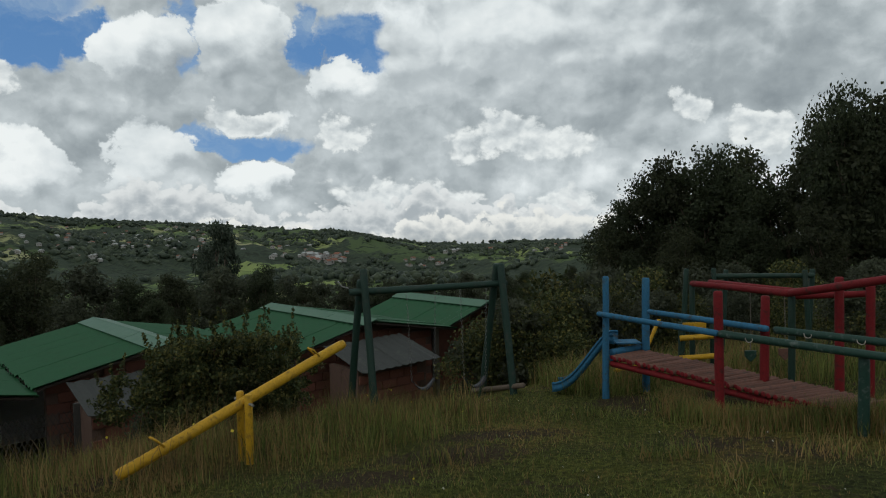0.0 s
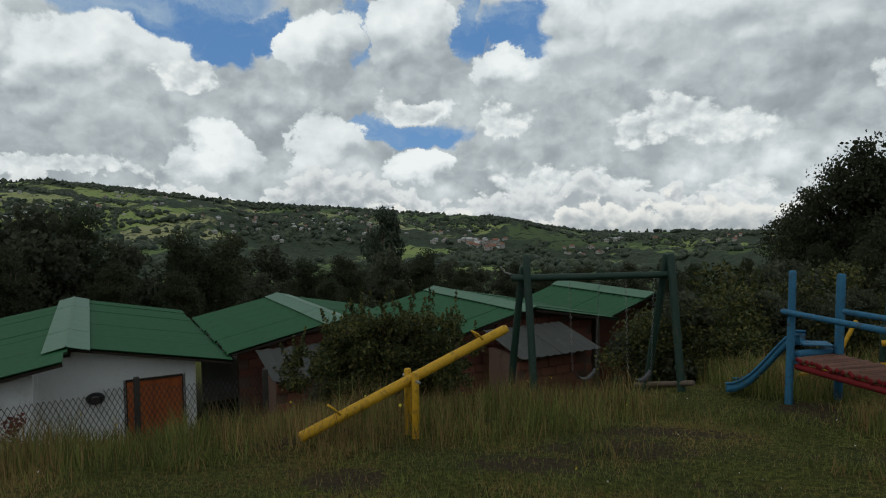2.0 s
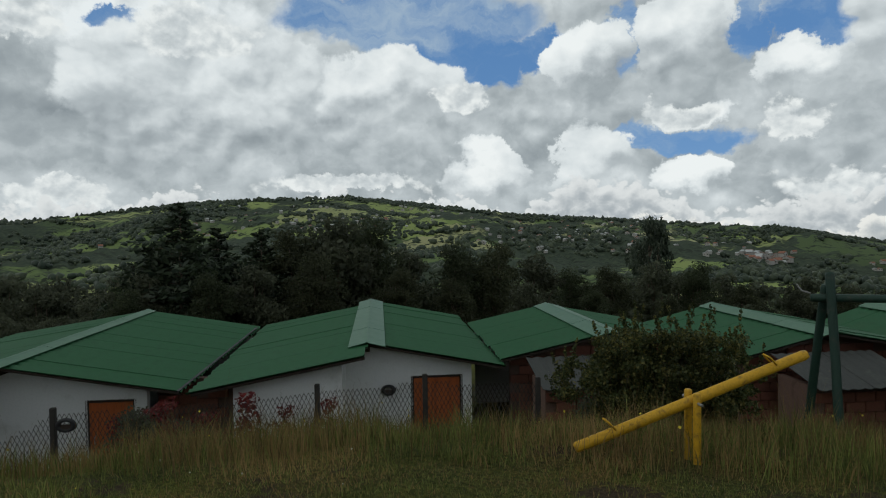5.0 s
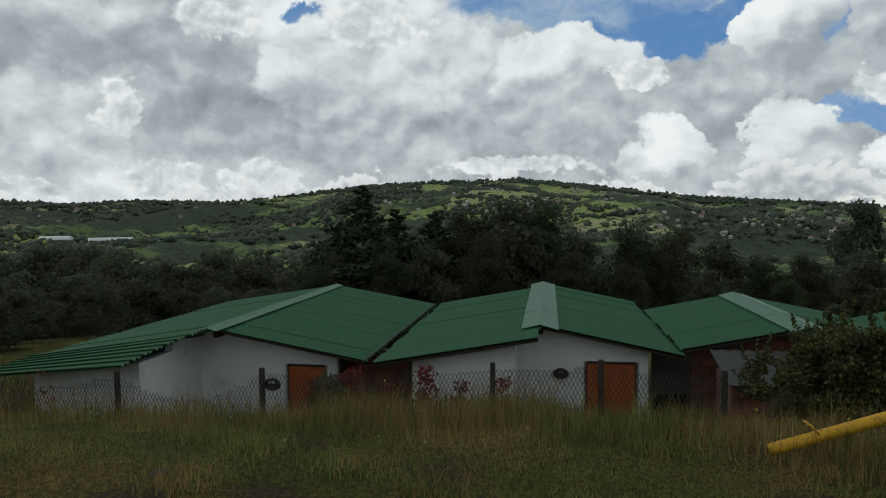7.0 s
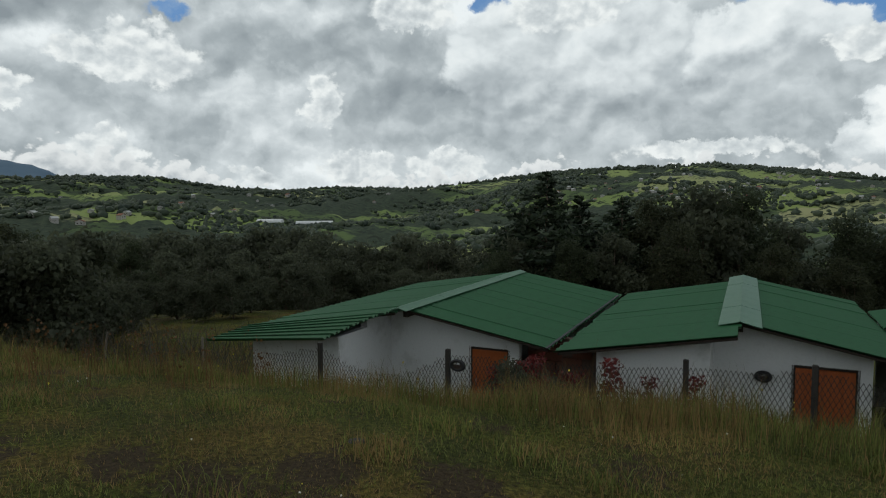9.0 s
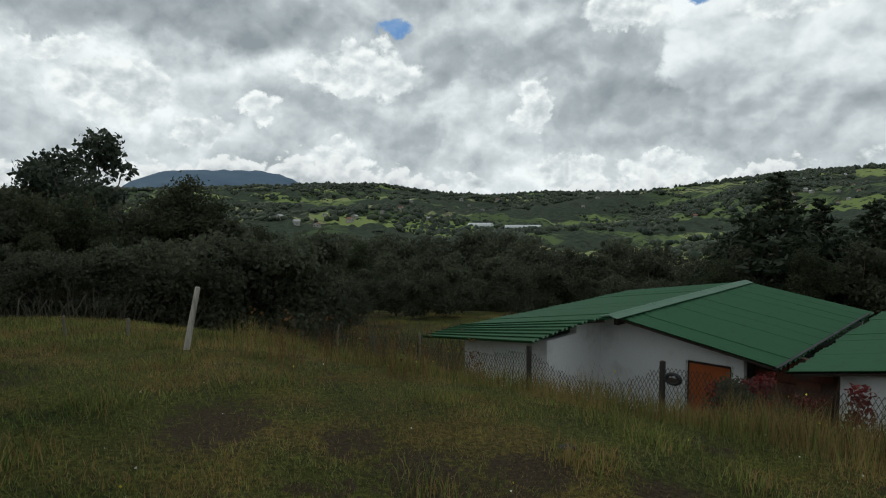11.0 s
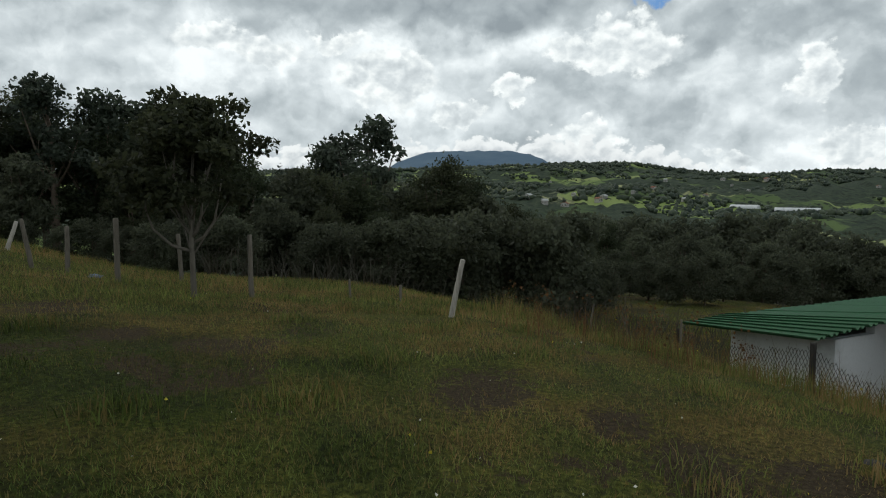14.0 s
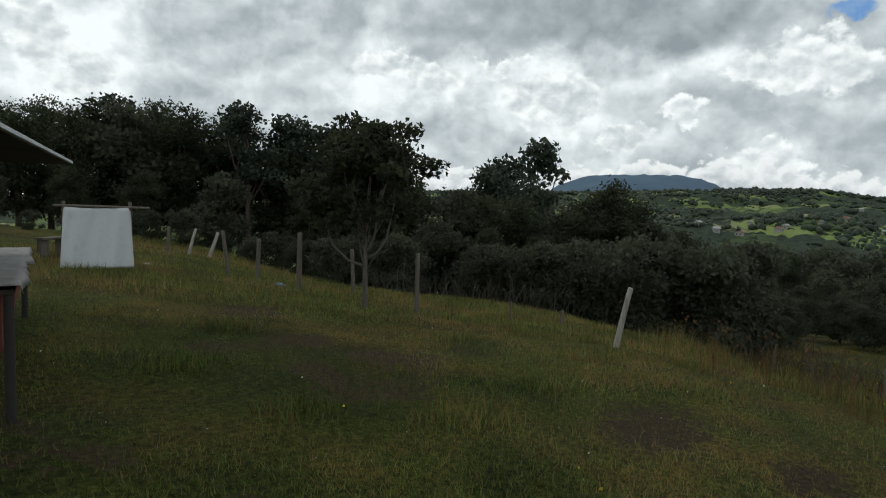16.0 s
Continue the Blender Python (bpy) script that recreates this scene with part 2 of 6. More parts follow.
def material(name, colour, rough=0.8, metal=0.0, grain=40.0, amount=0.25, stain=2.5, stain_amount=0.3, bump=0.25, dark=None, obj_random=0.0, island=0.0,
             coord="Object", spec=0.3, stretch=(1, 1, 1)):
    """A painted, wooden or plain surface: colour, grain and stains at two scales, relief."""
    m = bpy.data.materials.new(name)
    m.use_nodes = True
    n = Nodes(m.node_tree)
    out = n.add("ShaderNodeOutputMaterial")
    v = n.vmath("MULTIPLY", n.add("ShaderNodeTexCoord").outputs[coord], stretch)
    g = n.noise(v, grain, 5.0, 0.6)
    s = n.noise(v, stain, 6.0, 0.62)
    dark = dark or tuple(c * 0.35 for c in colour)
    c = n.mix(n.math("MULTIPLY", n.smooth(s, 0.52, 0.72), stain_amount * 2.2, clamp=True), colour, dark)
    c = n.mix(n.math("MULTIPLY", n.smooth(g, 0.40, 0.75), amount), c, tuple(x * 0.45 for x in colour))
    if obj_random:
        r = n.add("ShaderNodeObjectInfo").outputs["Random"]
        c = n.mix(1.0, c, n.ramp(r, (0.0, 1.0 - obj_random), (1.0, 1.0)), "MULTIPLY")
    if island:
        r = n.add("ShaderNodeNewGeometry").outputs["Random Per Island"]
        c = n.mix(1.0, c, n.ramp(r, (0.0, 1.0 - island), (1.0, 1.0)), "MULTIPLY")
    b = n.add("ShaderNodeBsdfPrincipled", Roughness=rough, Metallic=metal)
    n.set(b, "Base Color", c)
    n.set(b, "Specular IOR Level", spec)
    n.set(b, "Roughness", n.math("ADD", n.math("MULTIPLY", s, 0.25), rough - 0.12, clamp=True))
    bp = n.add("ShaderNodeBump", Strength=bump, Distance=0.01, Height=g)
    n.t.links.new(bp.outputs[0], b.inputs["Normal"])
    n.t.links.new(b.outputs[0], out.inputs[0])
    return m


def leaf_material(name, low, high, tip=None, tip_amount=0.0, trans=0.35):
    m = bpy.data.materials.new(name)
    m.use_nodes = True
    n = Nodes(m.node_tree)
    out = n.add("ShaderNodeOutputMaterial")
    r = n.add("ShaderNodeNewGeometry").outputs["Random Per Island"]
    o = n.add("ShaderNodeObjectInfo").outputs["Random"]
    pz = n.add("ShaderNodeTexCoord").outputs["Object"]
    c = n.ramp(r, (0.0, low), (1.0, high))
    if tip:
        c = n.mix(n.smooth(n.math("ADD", r, n.math("MULTIPLY", n.noise(pz, 0.9, 3.0), 0.6)), 1.18 - tip_amount, 1.25 - tip_amount * 0.8), c, tip)
    c = n.mix(1.0, c, n.ramp(n.noise(pz, 0.7, 4.0, 0.6), (0.32, 0.70), (0.68, 1.20)), "MULTIPLY")
    c = n.mix(1.0, c, n.ramp(o, (0.0, 0.75), (1.0, 1.05)), "MULTIPLY")
    b = n.add("ShaderNodeBsdfPrincipled", Roughness=0.6)
    n.set(b, "Base Color", c)
    n.set(b, "Specular IOR Level", 0.25)
    t = n.add("ShaderNodeBsdfTranslucent", Color=c)
    mx = n.add("ShaderNodeMixShader", Fac=trans)
    n.t.links.new(b.outputs[0], mx.inputs[1])
    n.t.links.new(t.outputs[0], mx.inputs[2])
    n.t.links.new(mx.outputs[0], out.inputs[0])
    return m


M_BARK = material("bark", (0.13, 0.10, 0.075), 0.9, grain=30, amount=0.6, stain=4, bump=0.8, stretch=(1, 1, 0.3))
M_PALEBARK = material("pale_bark", (0.135, 0.120, 0.098), 0.9, grain=25, amount=0.5, stain=5, bump=0.6, stretch=(1, 1, 0.3))
M_LEAF = leaf_material("leaves_dark", (0.042, 0.055, 0.030), (0.076, 0.094, 0.046), trans=0.5)
M_LEAF_OLIVE = leaf_material("leaves_olive", (0.044, 0.053, 0.030), (0.085, 0.095, 0.047), trans=0.5)
# valley leaves: greyer and paler, with some haze put into the colour
M_LEAF_VALLEY = leaf_material("leaves_valley", (0.066, 0.077, 0.051), (0.118, 0.131, 0.080), trans=0.5)
M_LEAF_FIR = leaf_material("needles", (0.020, 0.032, 0.020), (0.056, 0.078, 0.041))
M_LEAF_SHRUB = leaf_material("leaves_shrub", (0.040, 0.053, 0.020), (0.105, 0.128, 0.042), (0.18, 0.165, 0.05), 0.20)
M_LEAF_RED = leaf_material("leaves_red", (0.09, 0.012, 0.014), (0.22, 0.04, 0.035))
M_LEAF_EUC = leaf_material("leaves_grey_green", (0.032, 0.045, 0.032), (0.085, 0.106, 0.071))


def grass_material(name, low, high, straw, share):
    """Blades that run from green to straw, in the same drier stretches as the ground below."""
    m = bpy.data.materials.new(name)
    m.use_nodes = True
    n = Nodes(m.node_tree)
    out = n.add("ShaderNodeOutputMaterial")
    geo = n.add("ShaderNodeNewGeometry")
    r = geo.outputs["Random Per Island"]
    x, y, z = n.sep(geo.outputs["Position"])
    flat = n.comb(x, y, 0.0)
    dry = n.smooth(n.noise(flat, 0.42, 5.0, 0.62), 0.44, 0.60)
    c = n.ramp(r, (0.0, low), (1.0, high))
    pick = n.math("FRACT", n.math("MULTIPLY", r, 37.0))
    c = n.mix(n.smooth(n.math("SUBTRACT", pick, n.math("MULTIPLY", dry, 0.5)), share + 0.03, share - 0.03), c, straw)
    c = n.mix(1.0, c, n.ramp(n.noise(flat, 0.9, 5.0, 0.65), (0.32, 0.55), (0.68, 1.30)), "MULTIPLY")
    # blades darker and greener within a few metres of one spot
    darker_grass = n.math("ADD", n.vmath("DISTANCE", flat, (-3.5, -5.4, 0.0)), n.math("MULTIPLY", n.math("SUBTRACT", n.noise(flat, 0.8, 5.0, 0.6), 0.5), 5.0))
    c = n.mix(n.smooth(darker_grass, 4.3, 2.0), c, n.mix(1.0, c, (0.60, 0.70, 0.58), "MULTIPLY"))
    b = n.add("ShaderNodeBsdfPrincipled", Roughness=0.6)
    n.set(b, "Base Color", c)
    n.set(b, "Specular IOR Level", 0.25)
    t = n.add("ShaderNodeBsdfTranslucent", Color=c)
    mx = n.add("ShaderNodeMixShader", Fac=0.35)
    n.t.links.new(b.outputs[0], mx.inputs[1])
    n.t.links.new(t.outputs[0], mx.inputs[2])
    n.t.links.new(mx.outputs[0], out.inputs[0])
    return m


M_GRASS = grass_material("grass_blades", (0.046, 0.068, 0.015), (0.250, 0.278, 0.076), (0.310, 0.210, 0.085), 0.13)
M_STRAW = leaf_material("dry_stems", (0.12, 0.075, 0.030), (0.24, 0.17, 0.075))
M_FROND = leaf_material("dry_fronds", (0.075, 0.068, 0.050), (0.150, 0.140, 0.110))
M_YELLOW = material("yellow_paint", (0.530, 0.300, 0.016), 0.55, grain=45, amount=0.5, stain=11, stain_amount=0.40, dark=(0.14, 0.085, 0.03), bump=0.4)
M_GREENPOST = material("dark_green_paint", (0.013, 0.038, 0.027), 0.6, grain=60, amount=0.4, stain=8, stain_amount=0.25, dark=(0.06, 0.06, 0.05), bump=0.4)
M_BLUE = material("blue_paint", (0.028, 0.140, 0.250), 0.70, grain=45, amount=0.5, stain=11, stain_amount=0.42, dark=(0.055, 0.060, 0.060), bump=0.4)
M_RED = material("red_paint", (0.175, 0.009, 0.012), 0.75, grain=45, amount=0.5, stain=10, stain_amount=0.42, dark=(0.055, 0.022, 0.018), bump=0.4)
M_DECK = material("deck_red", (0.200, 0.098, 0.072), 0.85, grain=40, amount=0.6, stain=9, stain_amount=0.45, dark=(0.10, 0.07, 0.06), bump=0.5, obj_random=0.4)
M_GREENRAIL = material("green_rail_paint", (0.014, 0.047, 0.034), 0.55, grain=45, amount=0.4, stain=16, stain_amount=0.30, dark=(0.16, 0.18, 0.165), bump=0.4)
M_ROOF = material("green_roof_sheet", (0.019, 0.092, 0.037), 0.55, grain=7, amount=0.25, stain=0.9, stain_amount=0.22, dark=(0.040, 0.095, 0.045), bump=0.08)
M_CAP = material("pale_green_ridge", (0.070, 0.158, 0.098), 0.55, grain=9, amount=0.25, stain=2, stain_amount=0.2, dark=(0.055, 0.12, 0.075), bump=0.08)
M_WHITE = material("white_wall", (0.74, 0.745, 0.75), 0.9, grain=25, amount=0.12, stain=1.3, stain_amount=0.22, dark=(0.36, 0.36, 0.34), bump=0.15)
M_BRICK = material("brick", (0.215, 0.085, 0.060), 0.92, grain=30, amount=0.4, stain=3, stain_amount=0.3, dark=(0.10, 0.06, 0.05), bump=0.5, obj_random=0.3)
M_MORTAR = material("mortar", (0.135, 0.085, 0.068), 0.95, grain=40, amount=0.4, bump=0.4)
M_DOOR = material("orange_door", (0.42, 0.105, 0.028), 0.6, grain=50, amount=0.3, stain=5, stain_amount=0.25, dark=(0.20, 0.05, 0.02), bump=0.2, stretch=(1, 1, 0.15))
M_DARKWOOD = material("dark_wood", (0.045, 0.032, 0.025), 0.85, grain=40, amount=0.4, bump=0.4)
M_GREYSHEET = material("fibre_cement", (0.055, 0.059, 0.056), 0.9, grain=20, amount=0.3, stain=2.2, stain_amount=0.4, dark=(0.09, 0.10, 0.085), bump=0.3)
M_POST = material("weathered_wood", (0.165, 0.145, 0.118), 0.92, grain=30, amount=0.6, stain=5, stain_amount=0.4, bump=0.7, stretch=(1, 1, 0.2))
M_POSTPALE = material("bleached_wood", (0.43, 0.40, 0.35), 0.92, grain=30, amount=0.6, stain=5, stain_amount=0.4, bump=0.7, stretch=(1, 1, 0.2))
M_WIRE = material("rusty_wire", (0.055, 0.050, 0.046), 0.7, 0.2, grain=80, amount=0.2, bump=0.05)
M_RUBBER = material("black_rubber", (0.018, 0.018, 0.020), 0.6, grain=60, amount=0.3, bump=0.3)
M_STEEL = material("worn_steel", (0.30, 0.30, 0.29), 0.45, 0.8, grain=60, amount=0.3, bump=0.1)
M_SHEET = material("white_tarp", (0.66, 0.67, 0.68), 0.75, grain=14, amount=0.12, stain=2.5, stain_amount=0.2, dark=(0.40, 0.40, 0.38), bump=0.2)
M_STONE = material("grey_stone", (0.22, 0.215, 0.20), 0.9, grain=20, amount=0.4, bump=0.6)
M_DARKSTONE = material("dark_stone", (0.055, 0.052, 0.047), 0.9, grain=20, amount=0.4, bump=0.6)
M_DARKPOST = material("dark_fence_post", (0.040, 0.036, 0.032), 0.85, grain=40, amount=0.4, bump=0.4)


# patches worn down to bare earth: x, y and half widths
BARE = [(-5.9, -1.83, 0.85, 0.45), (-4.8, -0.1, 0.55, 0.40), (-5.45, -0.65, 0.45, 0.30), (-4.95, 0.70, 0.45, 0.35), (-5.92, -5.88, 0.55, 0.30), (-7.3, -8.2, 0.9, 0.4),
        (-6.7, -7.6, 0.7, 0.4), (-0.74, 5.42, 0.55, 0.35), (0.03, 6.0, 0.75, 0.35), (0.45, 6.7, 0.8, 0.30), (-4.36, 1.53, 0.45, 0.30), (-2.1, 4.8, 0.4, 0.3), (2.9, 7.9, 0.9, 0.6), (2.3, 8.3, 0.5, 0.4)]


def ground_material():
    m = bpy.data.materials.new("ground")
    m.use_nodes = True
    n = Nodes(m.node_tree)
    out = n.add("ShaderNodeOutputMaterial")
    pos = n.add("ShaderNodeNewGeometry").outputs["Position"]
    x, y, z = n.sep(pos)
    flat = n.comb(x, y, 0.0)
    r = n.vmath("LENGTH", flat)
    # near: grass, moss and bare earth
    soil = n.noise(flat, 0.55, 6.0, 0.62, 0.4)
    lush = n.noise(flat, 0.8, 5.0, 0.6)
    fine = n.noise(flat, 6.0, 7.0, 0.72)
    tuft = n.noise(flat, 24.0, 5.0, 0.65)
    crumb = n.noise(flat, 15.0, 6.0, 0.75)
    dry = n.smooth(n.noise(flat, 0.42, 5.0, 0.62), 0.44, 0.60)
    grass = n.ramp(crumb, (0.36, (0.022, 0.027, 0.008)), (0.52, (0.080, 0.090, 0.022)), (0.66, (0.185, 0.175, 0.048)))
    grass = n.mix(n.math("MULTIPLY", dry, 0.62), grass, n.ramp(crumb, (0.36, (0.040, 0.026, 0.011)), (0.66, (0.205, 0.140, 0.055))))
    grass = n.mix(n.math("MULTIPLY", n.smooth(tuft, 0.45, 0.70), 0.7), grass, (0.018, 0.018, 0.008))
    grass = n.mix(1.0, grass, n.ramp(lush, (0.35, (0.62, 0.66, 0.7)), (0.62, (1.25, 1.22, 0.95))), "MULTIPLY")
    earth = n.ramp(tuft, (0.3, (0.020, 0.015, 0.009)), (0.7, (0.092, 0.067, 0.038)))
    mask = n.smooth(n.math("ADD", soil, n.math("MULTIPLY", fine, 0.35)), 0.76, 0.80)
    for bx, by, ba, bb in BARE:
        q = n.vmath("MULTIPLY", n.vmath("SUBTRACT", flat, (bx, by, 0)), (1 / ba, 1 / bb, 0))
        e = n.math("ADD", n.vmath("LENGTH", q), n.math("ADD", n.math("MULTIPLY", n.math("SUBTRACT", fine, 0.5), 3.4), n.math("MULTIPLY", n.math("SUBTRACT", crumb, 0.5), 2.6)))
        mask = n.math("MAXIMUM", mask, n.smooth(e, 1.12, 0.72))
    # a darker, greener stretch of grass round one spot, with an uneven edge
    darker_grass = n.math("ADD", n.vmath("DISTANCE", flat, (-3.5, -5.4, 0.0)), n.math("MULTIPLY", n.math("SUBTRACT", lush, 0.5), 5.0))
    grass = n.mix(n.smooth(darker_grass, 4.3, 2.0), grass, n.mix(1.0, grass, (0.60, 0.70, 0.58), "MULTIPLY"))
    near = n.mix(mask, grass, earth)
    # far: fields, woods and hedges on the hills
    cell = n.voronoi(n.vmath("ADD", flat, n.vmath("MULTIPLY", n.comb(n.noise(flat, 0.006, 4.0), n.noise(flat, 0.0071, 4.0), 0.0), (160, 160, 0))), 0.0085, "F1", "Color")
    c0, c1, c2 = n.sep(cell)
    field = n.ramp(c0, (0.0, (0.060, 0.088, 0.040)), (0.40, (0.105, 0.150, 0.055)), (0.68, (0.21, 0.275, 0.085)), (1.0, (0.31, 0.31, 0.16)))
    wood = n.ramp(n.noise(flat, 0.12, 5.0, 0.7), (0.35, (0.022, 0.035, 0.026)), (0.65, (0.062, 0.080, 0.048)))
    wmask = n.smooth(n.math("ADD", n.noise(flat, 0.0045, 7.0, 0.66), n.math("MULTIPLY", c1, 0.16)), 0.53, 0.575)
    far = n.mix(wmask, field, wood)
    speck = n.noise(flat, 0.055, 3.0, 0.7)
    far = n.mix(n.smooth(speck, 0.55, 0.60), far, (0.024, 0.034, 0.020))
    # beyond 2.2 km the air's blue haze is painted into the ground colour
    haze_blue = n.ramp(n.noise(flat, 0.004, 5.0, 0.6), (0.3, (0.085, 0.140, 0.205)), (0.7, (0.125, 0.185, 0.245)))
    far = n.mix(n.smooth(r, 2200.0, 2500.0), far, haze_blue)
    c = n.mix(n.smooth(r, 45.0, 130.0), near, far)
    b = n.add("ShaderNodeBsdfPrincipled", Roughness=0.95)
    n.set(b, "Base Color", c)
    n.set(b, "Specular IOR Level", 0.1)
    bp = n.add("ShaderNodeBump", Strength=0.9, Distance=0.06, Height=n.math("ADD", n.math("ADD", fine, n.math("MULTIPLY", crumb, 0.6)), n.math("MULTIPLY", tuft, 0.5)))
    n.t.links.new(bp.outputs[0], b.inputs["Normal"])
    n.t.links.new(b.outputs[0], out.inputs[0])
    return m


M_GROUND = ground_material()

# ---------------------------------------------------------------- the lie of the land
# The row of houses stands square to one axis: F metres away from the camera along it, L metres to its right.
AXIS = radians(42.4)
UX, UY = -math.sin(AXIS), math.cos(AXIS)


def fl(F, L, z=0.0):
    return Vector((F * UX + L * UY, F * UY - L * UX, z))


def soft(v, w):
    return w * np.logaddexp(0.0, np.asarray(v, float) / w)


SKY_AZ = (-180, -60, -13, 2, 7, 13, 18, 23, 30, 38, 45, 52, 58, 64, 70, 77, 81, 86, 91, 96, 112, 140, 180)
SKY_EL = (-1.0, -1.2, -1.6, -1.6, -0.75, -0.15, 0.3, 0.65, 1.1, 2.15, 2.85, 2.75, 2.4, 1.65, 1.0, 1.1, 0.85, 1.15, 1.95, 1.95, 1.5, 1.2, -1.0)


def near_ground(F, L):
    z = -0.10 * F - 0.39 * soft(F - 7.3, 0.8) - 0.042 * soft(L, 1.0) - 0.062 * soft(-L - 7.5, 1.0) / (1.0 + np.exp(-(F + 2.0)))
    z = z + 0.28 * np.tanh((L + 3.0) / 3.0) * np.exp(-((F - 8.8) / 2.2) ** 2) * np.exp(-(np.maximum(L - 1.0, 0.0) / 4.0) ** 2) * np.exp(-(np.maximum(-L - 9.0, 0.0) / 3.0) ** 2)
    pad = -3.25
    z = pad + soft(z - pad, 0.35)
    return np.maximum(z - 0.16 * soft(F - 23.0, 2.0) - 0.10 * soft(-L - 21.0, 1.5), -60.0)


def ground_z(x, y):
    x, y = np.asarray(x, float), np.asarray(y, float)
    F, L = x * UX + y * UY, x * UY - y * UX
    r = np.hypot(x, y)
    az = np.degrees(np.arctan2(-x, y))
    near = near_ground(F, L)
    near = near + 0.035 * np.sin(x * 1.7 + np.sin(y * 1.3)) * np.cos(y * 1.9 + 0.5) * np.clip(r / 4, 0, 1)
    ridge = 1500 * np.tan(np.radians(np.interp(az, SKY_AZ, SKY_EL)))
    s = np.clip((r - 380) / (1500 - 380), 0, 1)
    s = s * s * (3 - 2 * s) * 0.45 + s * 0.55
    wob = 12 * np.sin(x / 150 + 1.3 * np.sin(y / 190)) * np.cos(y / 130 + 0.6) + 5 * np.sin(x / 47 + y / 61)
    far = -46 + (ridge + 46) * s + wob * np.clip((r - 350) / 250, 0, 1) * np.clip((1450 - r) / 300, 0, 1) - np.clip(r - 1500, 0, 900) * 0.16
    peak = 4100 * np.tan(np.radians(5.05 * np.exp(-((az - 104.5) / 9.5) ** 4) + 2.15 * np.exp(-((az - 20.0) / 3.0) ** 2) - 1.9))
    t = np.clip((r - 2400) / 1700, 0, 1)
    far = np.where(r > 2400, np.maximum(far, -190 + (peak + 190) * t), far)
    k = np.clip((r - 60) / 240, 0, 1)
    k = k * k * (3 - 2 * k)
    return near * (1 - k) + far * k


def gz(x, y):
    return float(ground_z(x, y))


def mesh_from(name, verts, faces, mat, smooth=False):
    me = bpy.data.meshes.new(name)
    me.from_pydata([tuple(v) for v in verts], [], [tuple(f) for f in faces])
    me.materials.append(mat)
    if smooth:
        me.polygons.foreach_set("use_smooth", [True] * len(me.polygons))
    me.update()
    return me


def build_ground():
    azs = np.concatenate([np.arange(-45, 165, 0.5), np.arange(165, 315, 3.0)])
    rs = np.concatenate([[0.25, 0.6], np.arange(1.0, 16, 0.3), 16 * 1.042 ** np.arange(0, 137)])
    A, R = np.meshgrid(np.radians(azs), rs)
    X, Y = -np.sin(A) * R, np.cos(A) * R
    Z = ground_z(X, Y)
    # tree tops roughen the woods of the far slopes
    rough = rng.uniform(-1, 1, X.shape) * np.clip((R - 250) / 600, 0, 1) * np.where(R < 1600, 3.2, 5.0)
    Z = Z + rough
    n, m = X.shape
    verts = np.stack([X.ravel(), Y.ravel(), Z.ravel()], 1)
    i = np.arange(n - 1)[:, None] * m + np.arange(m)[None, :]
    j = np.arange(n - 1)[:, None] * m + (np.arange(m)[None, :] + 1) % m
    faces = np.stack([i, j, j + m, i + m], -1).reshape(-1, 4)
    centre = len(verts)
    verts = np.vstack([verts, [[0, 0, 0]]])
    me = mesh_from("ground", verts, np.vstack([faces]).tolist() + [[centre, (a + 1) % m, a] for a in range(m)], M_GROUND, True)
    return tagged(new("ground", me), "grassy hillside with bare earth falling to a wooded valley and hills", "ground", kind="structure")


build_ground()

# ---------------------------------------------------------------- mesh helpers


def part(name, bm, mat, parent=None, label="", smooth=False):
    me = bpy.data.meshes.new(name)
    bm.to_mesh(me)
    bm.free()
    me.materials.append(mat)
    if smooth:
        me.polygons.foreach_set("use_smooth", [True] * len(me.polygons))
    ob = new(name, me)
    if parent is not None:
        ob.parent = parent
    if label:
        ob["label"] = label
    return ob


def thing(name, m, label, category, group="", kind=""):
    ob = new(name)
    ob.empty_display_size = 0.2
    ob.matrix_basis = m
    return tagged(ob, label, category, group, kind)


def box(bm, x0, x1, y0, y1, z0, z1, m=None, bevel=0.0):
    r = bmesh.ops.create_cube(bm, size=1.0)
    vs = r["verts"]
    for v in vs:
        v.co = Vector(((x0 + x1) / 2 + v.co.x * (x1 - x0), (y0 + y1) / 2 + v.co.y * (y1 - y0), (z0 + z1) / 2 + v.co.z * (z1 - z0)))
    if bevel:
        es = list({e for v in vs for e in v.link_edges})
        vs = list({v for f in bmesh.ops.bevel(bm, geom=es, offset=bevel, segments=2, affect="EDGES")["faces"] for v in f.verts} | {v for v in vs if v.is_valid})
    if m is not None:
        bmesh.ops.transform(bm, matrix=m, verts=vs)
    return vs


